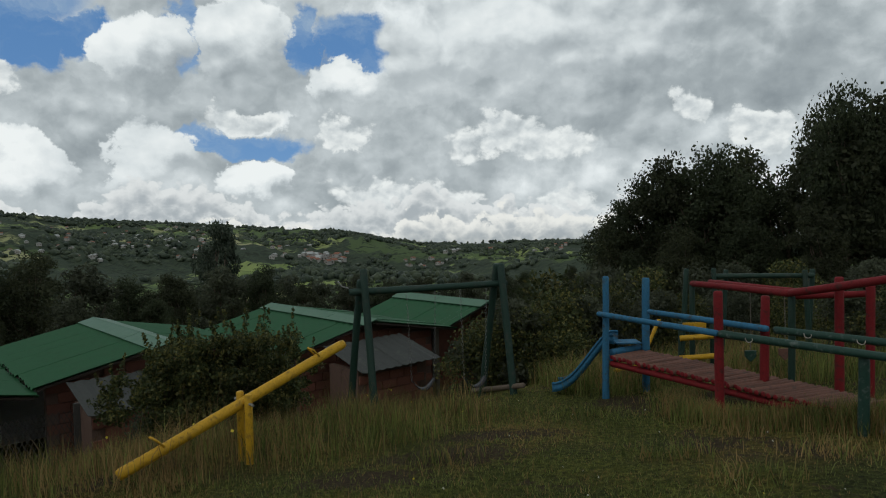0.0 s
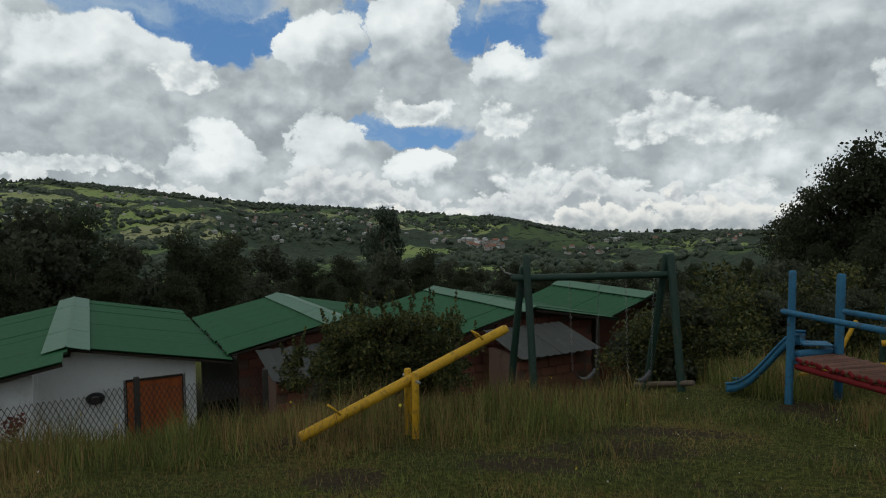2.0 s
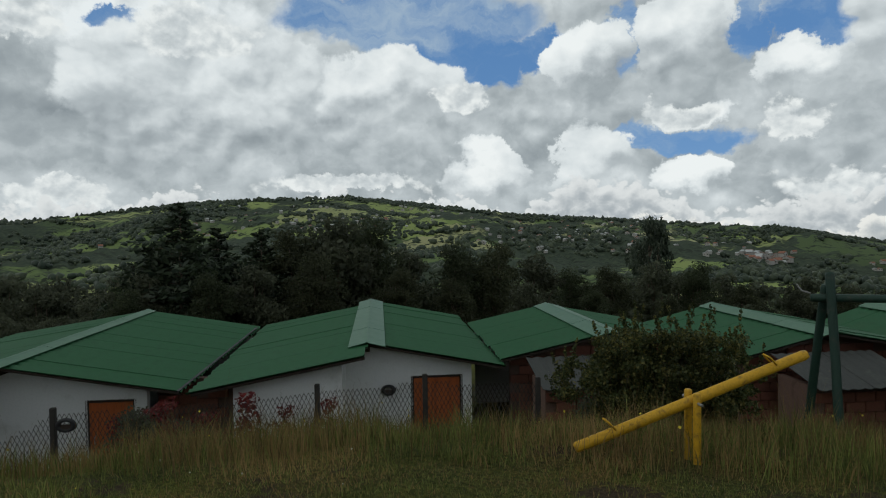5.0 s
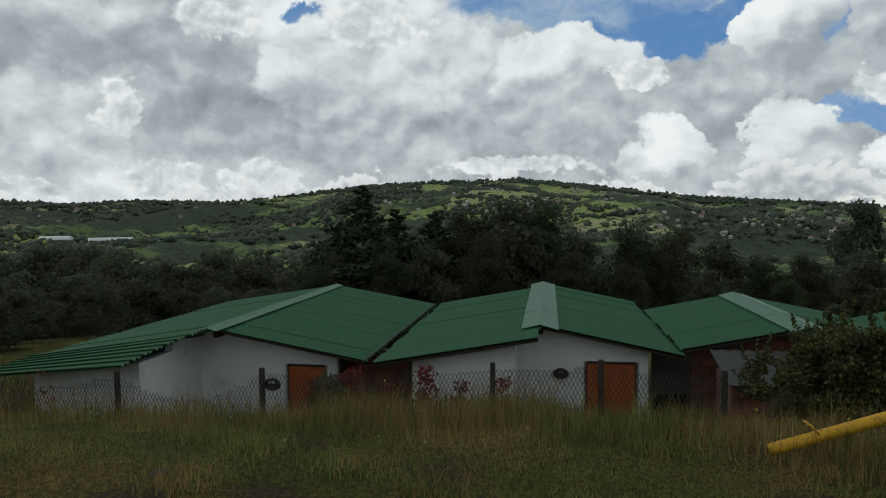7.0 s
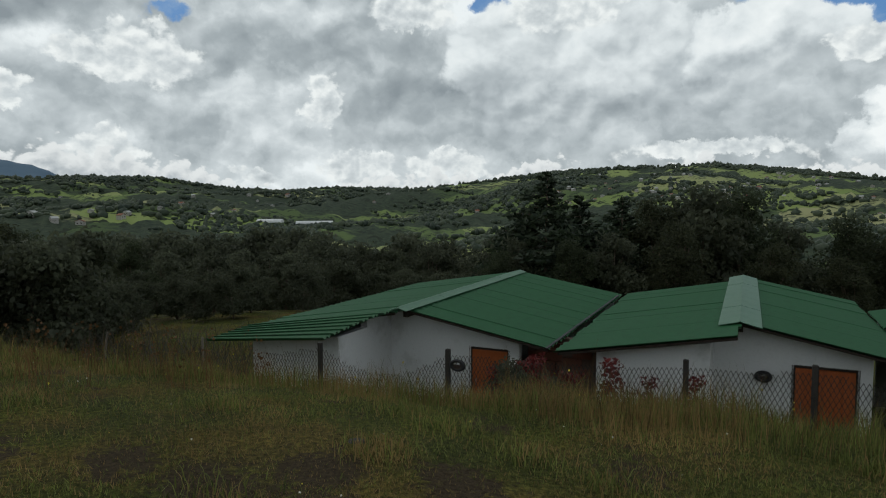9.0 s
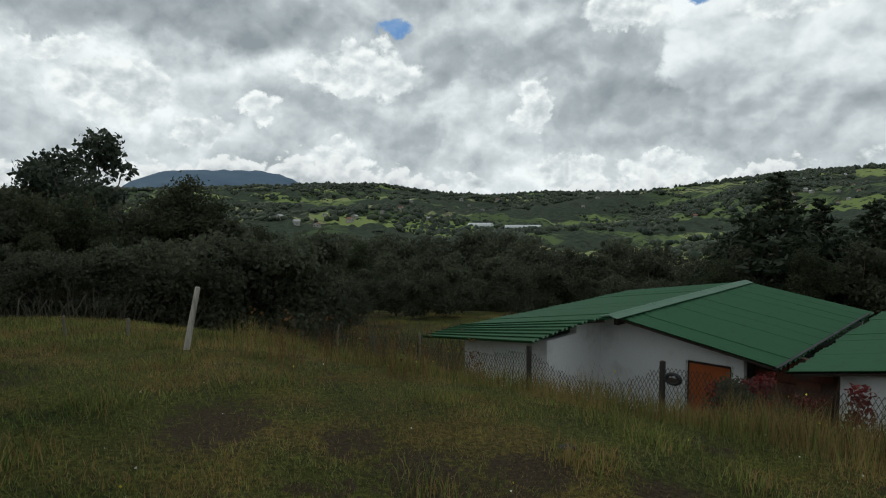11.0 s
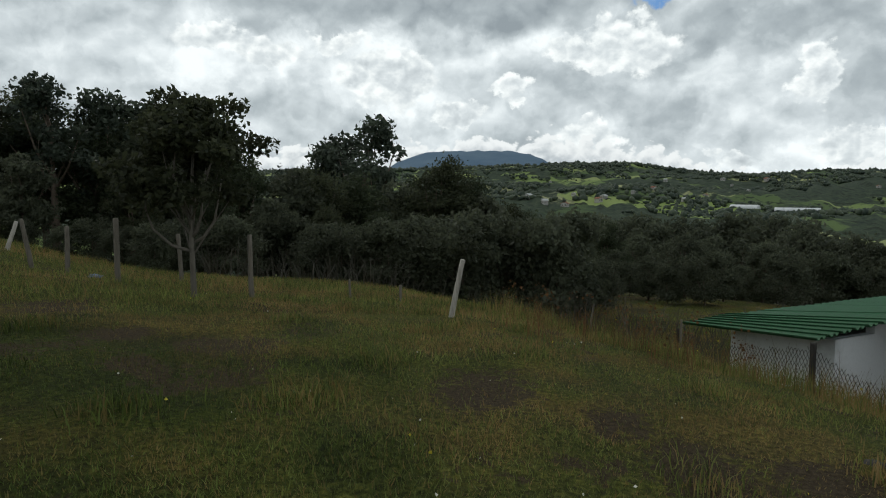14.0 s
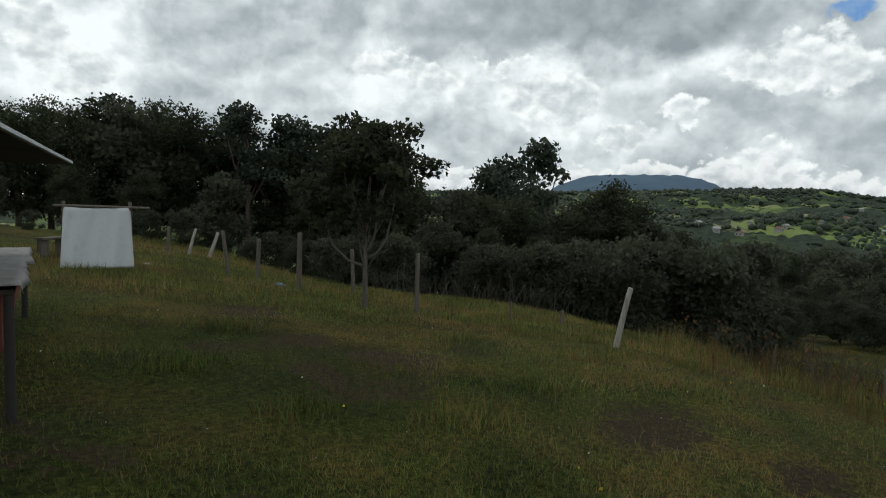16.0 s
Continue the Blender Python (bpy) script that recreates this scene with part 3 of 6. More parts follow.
def log(bm, a, b, r0, r1=None, sides=12, rings=8, wobble=0.04, seed=0, bevel=True):
    """A round pole from a to b with slightly uneven girth and chamfered ends."""
    a, b = Vector(a), Vector(b)
    r1 = r0 if r1 is None else r1
    w = (b - a).normalized()
    s = w.orthogonal().normalized()
    t = w.cross(s)
    rr = random.Random(seed)
    ph = [rr.uniform(0, 6.28) for _ in range(4)]
    prev, first = None, None
    stops = [i / rings for i in range(rings + 1)]
    spec = [(0.0, 0.82)] + [(min(max(k, 0.012 if i == 0 else k), 0.988) if i in (0, rings) else k, 1.0) for i, k in enumerate(stops)] + [(1.0, 0.82)] if bevel else [(k, 1.0) for k in stops]
    for k, sc in spec:
        c = a.lerp(b, k)
        rad = (r0 + (r1 - r0) * k) * sc
        off = s * (math.sin(k * 5 + ph[0]) * wobble * r0) + t * (math.sin(k * 4 + ph[1]) * wobble * r0)
        ring = []
        for i in range(sides):
            g = 2 * math.pi * i / sides
            q = rad * (1 + wobble * math.sin(2 * g + ph[2] + k * 3) + wobble * 0.6 * math.sin(5 * g + ph[3] + 7 * k))
            ring.append(bm.verts.new(c + off + (s * math.cos(g) + t * math.sin(g)) * q))
        if prev:
            for i in range(sides):
                bm.faces.new((prev[i], prev[(i + 1) % sides], ring[(i + 1) % sides], ring[i]))
        else:
            first = ring
        prev = ring
    bm.faces.new(list(reversed(first)))
    bm.faces.new(prev)


def tube(bm, pts, r, sides=6, closed=False):
    """A bent bar along pts."""
    rings = []
    for i, p in enumerate(pts):
        p = Vector(p)
        q0, q1 = Vector(pts[max(i - 1, 0)]), Vector(pts[min(i + 1, len(pts) - 1)])
        w = (q1 - q0).normalized()
        s = w.cross(Vector((0.13, 0.31, 0.94))).normalized()
        t = w.cross(s)
        rad = r[i] if isinstance(r, (list, tuple)) else r
        rings.append([bm.verts.new(p + (s * math.cos(6.2832 * k / sides) + t * math.sin(6.2832 * k / sides)) * rad) for k in range(sides)])
    for a, b in zip(rings, rings[1:]):
        for k in range(sides):
            bm.faces.new((a[k], a[(k + 1) % sides], b[(k + 1) % sides], b[k]))
    bm.faces.new(list(reversed(rings[0])))
    bm.faces.new(rings[-1])


def yawed(x, y, z, deg):
    return pose(x, y, z, 0, 0, deg)

# ---------------------------------------------------------------- row of houses
RIDGE, EAVE, FLOOR = -0.65, -1.20, -3.25
HOUSE_TURN = 42.4


def prism(bm, poly, y0, y1):
    """A slab with the outline poly of (x, z) between y0 and y1."""
    a = [bm.verts.new((x, y0, z)) for x, z in poly]
    b = [bm.verts.new((x, y1, z)) for x, z in poly]
    n = len(poly)
    bm.faces.new(a)
    bm.faces.new(list(reversed(b)))
    for i in range(n):
        bm.faces.new((a[i], b[i], b[(i + 1) % n], a[(i + 1) % n]))
    bmesh.ops.recalc_face_normals(bm, faces=bm.faces)


def sheet_mesh(span, drop, width, waves=3, amp=0.030, thick=0.008):
    """A corrugated roofing sheet from the ridge (x=0) down to x=span; flutes run down the slope."""
    k = waves * 4
    rows = [0.0, 0.5, 1.0]
    verts, faces = [], []
    for layer in (0, 1):
        for r in rows:
            for i in range(k + 1):
                f = i / k
                z = -drop * r + amp * math.cos(2 * math.pi * waves * f) - layer * thick
                verts.append((span * r, f * width, z))
    m = k + 1
    for r in range(2):
        for i in range(k):
            a = r * m + i
            faces.append((a, a + m, a + m + 1, a + 1))
            b = a + 3 * m
            faces.append((b, b + 1, b + m + 1, b + m))
    for i in range(k):
        for r in (0, 2):
            a = r * m + i
            faces.append((a, a + 1, a + 3 * m + 1, a + 3 * m) if r == 0 else (a + 1, a, a + 3 * m, a + 3 * m + 1))
    for r in range(2):
        for i in (0, k):
            a = r * m + i
            q = (a, a + 3 * m, a + 4 * m, a + m)
            faces.append(q if i == 0 else tuple(reversed(q)))
    me = mesh_from("roof_sheet", verts, faces, M_ROOF)
    return me


def added_sheet(k0, k1, span, drop, f0, fn, xr, zr, xl, waves=2, amp=0.024):
    """One sheet of the roof added in front: it falls towards the eave and a little towards its front edge."""
    m = waves * 6 + 1
    back = xr * k0 ** 0.6 if k0 else 0.0
    verts, faces = [], []
    for layer in (0.0, 0.012):
        for r in (0.0, 0.5, 1.0):
            for i in range(m):
                k = k0 + (k1 - k0) * i / (m - 1) * 1.06
                x0 = (back + xr * k1 ** 0.6) / 2
                z0 = zr * k
                x1 = -span + (xl + span) * k
                verts.append((x0 + (x1 - x0) * r, f0 - (f0 - fn) * k, z0 + (-drop - z0) * r + amp * math.cos(2 * math.pi * waves * i / (m - 1)) + 0.03 * i / (m - 1) - layer))
    for r in range(2):
        for i in range(m - 1):
            a = r * m + i
            faces += [(a, a + m, a + m + 1, a + 1), (a + 3 * m, a + 3 * m + 1, a + 4 * m + 1, a + 4 * m)]
    for i in range(m - 1):
        for a in (i, 2 * m + i):
            faces.append((a, a + 1, a + 3 * m + 1, a + 3 * m))
    for r in range(2):
        for a in (r * m, r * m + m - 1):
            faces.append((a, a + m, a + 4 * m, a + 3 * m))
    return mesh_from("roof_sheet", verts, faces, M_ROOF)


def brick_face(parent, x0, x1, y, z0, z1, top=None, depth=0.05, holes=()):
    """Courses of brick set proud of a mortar bed, each brick an object of its own."""
    bl, bh = 0.39, 0.19
    bm = bmesh.new()
    box(bm, 0, bl - 0.014, -depth, 0, 0, bh - 0.014, bevel=0.008)
    me = bpy.data.meshes.new("brick")
    bm.to_mesh(me)
    bm.free()
    me.materials.append(M_BRICK)
    row, z = 0, z0
    while z + bh <= z1 + 0.02:
        x = x0 + (bl / 2 if row % 2 else 0)
        while x + bl <= x1 + 0.01:
            c = x + bl / 2
            if (top is None or z + bh < top(c)) and not any(a < c < b and lo < z + bh / 2 < hi for a, b, lo, hi in holes):
                ob = new("brick", me)
                ob.parent = parent
                ob.matrix_basis = pose(x + rnd.uniform(-0.004, 0.004), y + rnd.uniform(-0.006, 0.004), z)
            x += bl
        z += bh
        row += 1


def door_part(house, x0, x1, y, z0, z1, mat=M_DOOR):
    bm = bmesh.new()
    box(bm, x0, x1, y - 0.02, y + 0.02, z0, z1)
    d = part("door", bm, mat, house, "orange-brown boarded wooden door" if mat is M_DOOR else "dark boarded wooden door")
    n = 5
    w = (x1 - x0) / n
    for i in range(n):
        bm = bmesh.new()
        box(bm, x0 + i * w + 0.005, x0 + (i + 1) * w - 0.005, y - 0.034, y - 0.018, z0 + 0.02, z1 - 0.02 - rnd.uniform(0, 0.01))
        part("board", bm, mat, d)
    bm = bmesh.new()
    prism(bm, [(x0 - 0.06, z0), (x0, z0), (x0, z1), (x1, z1), (x1, z0), (x1 + 0.06, z0), (x1 + 0.06, z1 + 0.05), (x0 - 0.06, z1 + 0.05)], y - 0.05, y + 0.05)
    part("door_frame", bm, M_DARKWOOD, d)
    bm = bmesh.new()
    tube(bm, [(x0 + 0.10, y - 0.033, z0 + 0.98), (x0 + 0.10, y - 0.08, z0 + 1.0), (x0 + 0.10, y - 0.08, z0 + 1.10), (x0 + 0.10, y - 0.033, z0 + 1.12)], 0.009)
    part("handle", bm, M_STEEL, d)
    return d


def house(Lr, left, right, F_left, F_right, F_far, label, far_left=None, steps=None, drop=RIDGE - EAVE, cap=0.36):
    """One gabled house of the row; local x to the right along the row, y away, z from the ridge. left, right: half spans."""
    o = fl(0, Lr, RIDGE)
    h = thing("house", yawed(o.x, o.y, o.z, HOUSE_TURN), label, "house", "row of green-roofed houses")
    for side, span, f0, f1 in ((-1, left, F_left, far_left or F_far), (1, right, F_right, F_far)):
        count = max(1, round((f1 - f0) / 0.80))
        w = (f1 - f0) / count
        me = sheet_mesh(span * side, drop, w + 0.002)
        for i in range(count):
            s = new("roof_sheet", me)
            s.parent = h
            s.matrix_basis = pose(rnd.uniform(-0.035, 0.035) * side, f0 + i * w, 0.005 * (i % 2) - 0.022 + rnd.uniform(-0.002, 0.002))
        if steps and side < 0:
            # an added roof in front of the left half, its sheets stepping back towards the ridge
            n, fn, xr, zr, xl = steps
            for i in range(n):
                s = new("roof_sheet", added_sheet(i / n, (i + 1) / n, span, drop, f0, fn, xr, zr, xl))
                s.parent = h
    # ridge capping, folded, in lengths
    f0 = min(F_left, F_right) if abs(F_left - F_right) < 0.4 else max(F_left, F_right) - 0.25
    n = max(2, round((F_far - f0) / 1.9))
    w = (F_far - f0) / n
    bm = bmesh.new()
    hw, t = cap, 0.010
    sl, sr = drop / left, drop / right
    prof = [(-hw, -hw * sl + 0.030), (-0.05, 0.038), (0.0, 0.060), (0.05, 0.038), (hw, -hw * sr + 0.030)]
    prism(bm, prof + [(x, z - t) for x, z in reversed(prof)], 0, w + 0.05)
    me = bpy.data.meshes.new("ridge_cap")
    bm.to_mesh(me)
    bm.free()
    me.materials.append(M_CAP)
    for i in range(n):
        c = new("ridge_cap", me)
        c.parent = h
        c.matrix_basis = pose(0, f0 + i * w, 0.004 * (i % 2))
    # far end wall and a timber under the ridge
    bm = bmesh.new()
    prism(bm, [(-left + 0.12, FLOOR - RIDGE), (right - 0.12, FLOOR - RIDGE), (right - 0.12, -drop - 0.05), (0, -0.06), (-left + 0.12, -drop - 0.05)], F_far - 0.6, F_far - 0.45)
    part("end_wall", bm, M_WHITE, h)
    bm = bmesh.new()
    box(bm, -0.05, 0.05, max(F_left, F_right) + 0.1, F_far - 0.1, -0.20, -0.07)
    part("ridge_beam", bm, M_DARKWOOD, h)
    for side, span, f0 in ((-1, left, F_left), (1, right, F_right)):
        # rafter along the near edge
        bm = bmesh.new()
        prism(bm, [(0.02 * side, -0.045), (side * (span - 0.05), -drop - 0.035), (side * (span - 0.05), -drop - 0.080), (0.02 * side, -0.090)], f0 + 0.06, f0 + 0.11)
        part("verge_board", bm, M_DARKWOOD, h)
    return h


def top_line(left, right, d=RIDGE - EAVE):
    return lambda x: -0.10 - (d * x / right if x > 0 else d * -x / left)


FZ = FLOOR - RIDGE   # floor, from the ridge

# house one: white, its left half standing forward
h1 = house(-6.8, 3.6, 3.1, 11.35, 11.75, 19.35, "white-walled house with green corrugated roof and orange door", steps=(7, 9.62, -0.50, -0.29, -3.30), cap=0.20)
tl = top_line(3.6, 3.1)
bm = bmesh.new()
prism(bm, [(-2.75, FZ), (-0.65, FZ), (-0.65, -0.385), (-2.75, -0.60)], 10.35, 10.5)
prism(bm, [(-2.75, FZ), (-2.60, FZ), (-2.60, tl(-2.75) - 0.06), (-2.75, tl(-2.75) - 0.06)], 10.5, 18.8)
part("front_wall", bm, M_WHITE, h1)
bm = bmesh.new()
prism(bm, [(-0.80, FZ), (-0.65, FZ), (-0.65, -0.385), (-0.80, -0.395)], 10.5, 11.4)
prism(bm, [(-0.80, FZ), (-0.65, FZ), (-0.65, tl(-0.65) - 0.03), (-0.80, tl(-0.80) - 0.03)], 11.4, 12.4)
part("side_wall", bm, M_WHITE, h1)
bm = bmesh.new()
prism(bm, [(-0.65, FZ), (1.25, FZ), (1.25, tl(1.25)), (0, tl(0)), (-0.65, tl(-0.65))], 12.4, 12.55)
prism(bm, [(2.07, FZ), (2.30, FZ), (2.30, tl(2.30)), (2.07, tl(2.07))], 12.4, 12.55)
prism(bm, [(1.25, FZ + 1.78), (2.07, FZ + 1.78), (2.07, tl(2.07)), (1.25, tl(1.25))], 12.4, 12.55)
part("gable_wall", bm, M_WHITE, h1)
door_part(h1, 1.27, 2.05, 12.45, FZ, FZ + 1.74)
bm = bmesh.new()
prism(bm, [(2.30, FZ), (3.75, FZ), (3.75, -0.68), (2.30, tl(2.3))], 13.0, 13.15)
w = part("brick_wall", bm, M_MORTAR, h1, "dark red brick wall")
brick_face(w, 2.32, 3.70, 12.998, FZ, -0.70)

# house two
h2 = house(-0.47, 3.08, 2.75, 11.55, 12.85, 20.5, "white-walled house with green roof and pale ridge cap", far_left=19.6)
tl = top_line(3.2, 2.75)
bm = bmesh.new()
prism(bm, [(-2.40, FZ), (-0.45, FZ), (-0.45, tl(-0.45) - 0.08), (-2.40, tl(-2.40) - 0.08)], 12.0, 12.15)
part("front_wall", bm, M_WHITE, h2)
bm = bmesh.new()
prism(bm, [(-0.60, FZ), (-0.45, FZ), (-0.45, tl(-0.45) - 0.03), (-0.60, tl(-0.60) - 0.03)], 12.15, 13.3)
part("side_wall", bm, M_WHITE, h2)
bm = bmesh.new()
prism(bm, [(-0.45, FZ), (0.91, FZ), (0.91, tl(0.91)), (0, tl(0)), (-0.45, tl(-0.45))], 13.3, 13.45)
prism(bm, [(1.90, FZ), (2.13, FZ), (2.13, tl(2.13)), (1.90, tl(1.90))], 13.3, 13.45)
prism(bm, [(0.91, FZ + 1.80), (1.90, FZ + 1.80), (1.90, tl(1.90)), (0.91, tl(0.91))], 13.3, 13.45)
part("gable_wall", bm, M_WHITE, h2)
door_part(h2, 0.93, 1.88, 13.35, FZ, FZ + 1.76)
bm = bmesh.new()
prism(bm, [(-3.2, FZ), (-2.42, FZ), (-2.42, -0.66), (-3.2, -0.70)], 12.6, 12.75)
w = part("brick_wall", bm, M_MORTAR, h2, "dark red brick wall")
brick_face(w, -3.18, -2.42, 12.598, FZ, -0.70)

# thin black strip laid in the valley as the shadow between the roofs
for L, f0, f1 in ((-3.70, 11.6, 19.0),):
    o = fl(0, L, EAVE)
    g = thing("valley_gutter", yawed(o.x, o.y, o.z, HOUSE_TURN), "dark strip put in for the shadow between two roofs", "gutter")
    bm = bmesh.new()
    prism(bm, [(-0.035, 0.040), (0.0, 0.030), (0.045, 0.060), (0.045, 0.045), (0.0, 0.015), (-0.035, 0.025)], f0, f1)
    part("shadow_strip", bm, M_RUBBER, g)

# houses three to five: brick fronts with grey lean-to roofs; their eaves meet in valleys
for Lr, le, ri, fa, fb, ff in ((4.55, 2.28, 2.45, 13.1, 12.9, 18.3), (9.0, 2.0, 2.6, 12.35, 12.2, 17.3)):
    wf = fa + 0.45
    h = house(Lr, le, ri, fa, fb, ff, "brick house with green corrugated roof", drop=0.47)
    tl = top_line(le, ri, 0.47)
    bm = bmesh.new()
    prism(bm, [(-le + 0.25, FZ), (ri - 0.45, FZ), (ri - 0.45, tl(ri - 0.45)), (0, tl(0)), (-le + 0.25, tl(-le + 0.25))], wf, wf + 0.15)
    w = part("brick_wall", bm, M_MORTAR, h, "dark red brick front wall")
    brick_face(w, -le + 0.25, ri - 0.45, wf - 0.002, FZ, -0.2, top=tl, holes=((0.75, 1.55, FZ - 0.1, FZ + 1.85),))
    door_part(h, 0.80, 1.50, wf - 0.06, FZ, FZ + 1.74, M_DARKWOOD if Lr < 6 else M_DOOR)
    if Lr < 6:
        bm = bmesh.new()
        box(bm, ri - 0.42, ri - 0.26, wf - 0.3, wf - 0.14, FZ, tl(ri - 0.35) - 0.02, bevel=0.01)
        part("pillar", bm, M_POST, h)
# house five shows its side wall below the long eave
h = house(13.15, 1.55, 2.6, 12.55, 12.55, 16.5, "brick house with green roof and a pale corner pillar", drop=0.47)
tl = top_line(1.55, 2.6, 0.47)
bm = bmesh.new()
prism(bm, [(-1.25, FZ), (2.2, FZ), (2.2, tl(2.2)), (0, tl(0)), (-1.25, tl(-1.25))], 13.35, 13.5)
part("front_wall", bm, M_BRICK, h)
bm = bmesh.new()
box(bm, -1.40, -1.25, 13.35, 16.0, FZ, tl(-1.35) - 0.05)
w = part("brick_wall", bm, M_MORTAR, h, "dark red brick side wall")
bm = bmesh.new()
box(bm, -1.50, -1.36, 13.18, 13.34, FZ, tl(-1.4) - 0.03, bevel=0.01)
part("pillar", bm, M_POST, h)
bm = bmesh.new()
box(bm, -1.46, -1.41, 14.2, 14.95, FZ, FZ + 1.70)
part("door", bm, M_DOOR, h, "dull orange boarded door")
bl, bh = 0.39, 0.19
bm = bmesh.new()
box(bm, -0.03, 0, 0, bl - 0.014, 0, bh - 0.014, bevel=0.006)
me = bpy.data.meshes.new("brick")
bm.to_mesh(me)
bm.free()
me.materials.append(M_BRICK)
for r in range(10):
    for i in range(6):
        y = 13.36 + i * bl + (bl / 2 if r % 2 else 0)
        if not 13.95 < y < 14.95:
            ob = new("brick", me)
            ob.parent = w
            ob.matrix_basis = pose(-1.402, y, FZ + r * bh)


def lean_to(L0, L1, Fa, Fb, z0, z1):
    o = fl(Fa, L0, FLOOR)
    t = thing("shed", yawed(o.x, o.y, o.z, HOUSE_TURN), "low brick shed with a grey fibre-cement sheet roof", "shed", "sheds along the houses")
    w, d = L1 - L0, Fb - Fa
    n = max(2, round(w / 0.95))
    for i in range(n):
        me = sheet_mesh(d + 0.25, z0 - z1, w / n + 0.03, 5, 0.012, 0.012)
        me.materials[0] = M_GREYSHEET
        s = new("roof_sheet", me)
        s.parent = t
        s.matrix_basis = pose(i * w / n, d + 0.05, z0 - FLOOR + 0.004 * (i % 2), 0, 0, -90)
    bm = bmesh.new()
    box(bm, 0.12, w - 0.12, 0.12, 0.24, 0, z1 - FLOOR - 0.02)
    box(bm, 0.12, 0.24, 0.24, d, 0, z1 - FLOOR - 0.02)
    box(bm, w - 0.24, w - 0.12, 0.24, d, 0, z1 - FLOOR - 0.02)
    wl = part("wall", bm, M_MORTAR, t)
    brick_face(wl, 0.13, w - 0.13, 0.118, 0, z1 - FLOOR - 0.03)
    return t


lean_to(2.75, 5.1, 11.85, 13.0, -1.10, -1.42)
lean_to(7.55, 9.65, 11.0, 12.2, -1.04, -1.42)

# ---------------------------------------------------------------- playground


def on_ground(x, y, dz=0.0):
    return Vector((x, y, gz(x, y) + dz))


def seesaw():
    lo, hi = Vector((-2.89, 5.60, -0.57)), Vector((-1.13, 7.18, 0.26))
    base = on_ground(-1.99, 6.40)
    t = thing("seesaw", Matrix.Translation(base), "yellow-painted log seesaw tilted on a short post", "seesaw")
    lo, hi = lo - base, hi - base
    bm = bmesh.new()
    log(bm, lo, hi, 0.054, 0.051, 16, 12, 0.03, 5)
    part("beam", bm, M_YELLOW, t, smooth=True)
    mid = lo.lerp(hi, 0.50)
    along = (hi - lo).normalized()
    side = along.cross(Vector((0, 0, 1))).normalized()
    for s in (-1, 1):
        c = mid + side * 0.092 * s
        bm = bmesh.new()
        log(bm, (c.x, c.y, -0.3), (c.x, c.y, mid.z + 0.09), 0.038, 0.038, 12, 4, 0.03, 8 + s)
        part("post", bm, M_YELLOW, t, smooth=True)
    bm = bmesh.new()
    log(bm, mid - side * 0.20, mid + side * 0.20, 0.016, sides=8, rings=2, wobble=0)
    part("axle", bm, M_STEEL, t)
    up = side.cross(along)
    for k in (0.17, 0.86):
        c = lo.lerp(hi, k) + up * 0.065
        bm = bmesh.new()
        back = along * (-0.10 if k < 0.5 else -0.10)
        tube(bm, [c - side * 0.05 - up * 0.03, c - side * 0.055 + up * 0.06 + back * 0.4, c + up * 0.10 + back * 0.7, c + side * 0.055 + up * 0.06 + back * 0.4, c + side * 0.05 - up * 0.03], 0.010, 8)
        part("handle", bm, M_YELLOW, t, "curved yellow hand grip", smooth=True)


def swing_frame(name, legs, beam, mat, label, r=0.06):
    c = on_ground(*((Vector(legs[0][0]) + Vector(legs[2][0])) / 2).xy)
    t = thing(name, Matrix.Translation(c), label, "swing")
    for i, (a, b) in enumerate(legs):
        bm = bmesh.new()
        log(bm, Vector(a) - c, Vector(b) - c, r, r * 0.9, 12, 8, 0.05, 20 + i)
        part("leg", bm, mat, t, smooth=True)
    bm = bmesh.new()
    log(bm, Vector(beam[0]) - c, Vector(beam[1]) - c, r * 0.85, None, 12, 8, 0.04, 30)
    part("top_beam", bm, mat, t, smooth=True)
    return t, c


def chain(bm, a, b, n=22):
    """Links turned by right angles, one after the other."""
    a, b = Vector(a), Vector(b)
    for i in range(n):
        p, q = a.lerp(b, (i + 0.1) / n), a.lerp(b, (i + 0.9) / n)
        s = Vector((0.010, 0, 0)) if i % 2 else Vector((0, 0.010, 0))
        for k in (-1, 1):
            tube(bm, [p + s * k, q + s * k], 0.0035, 4)


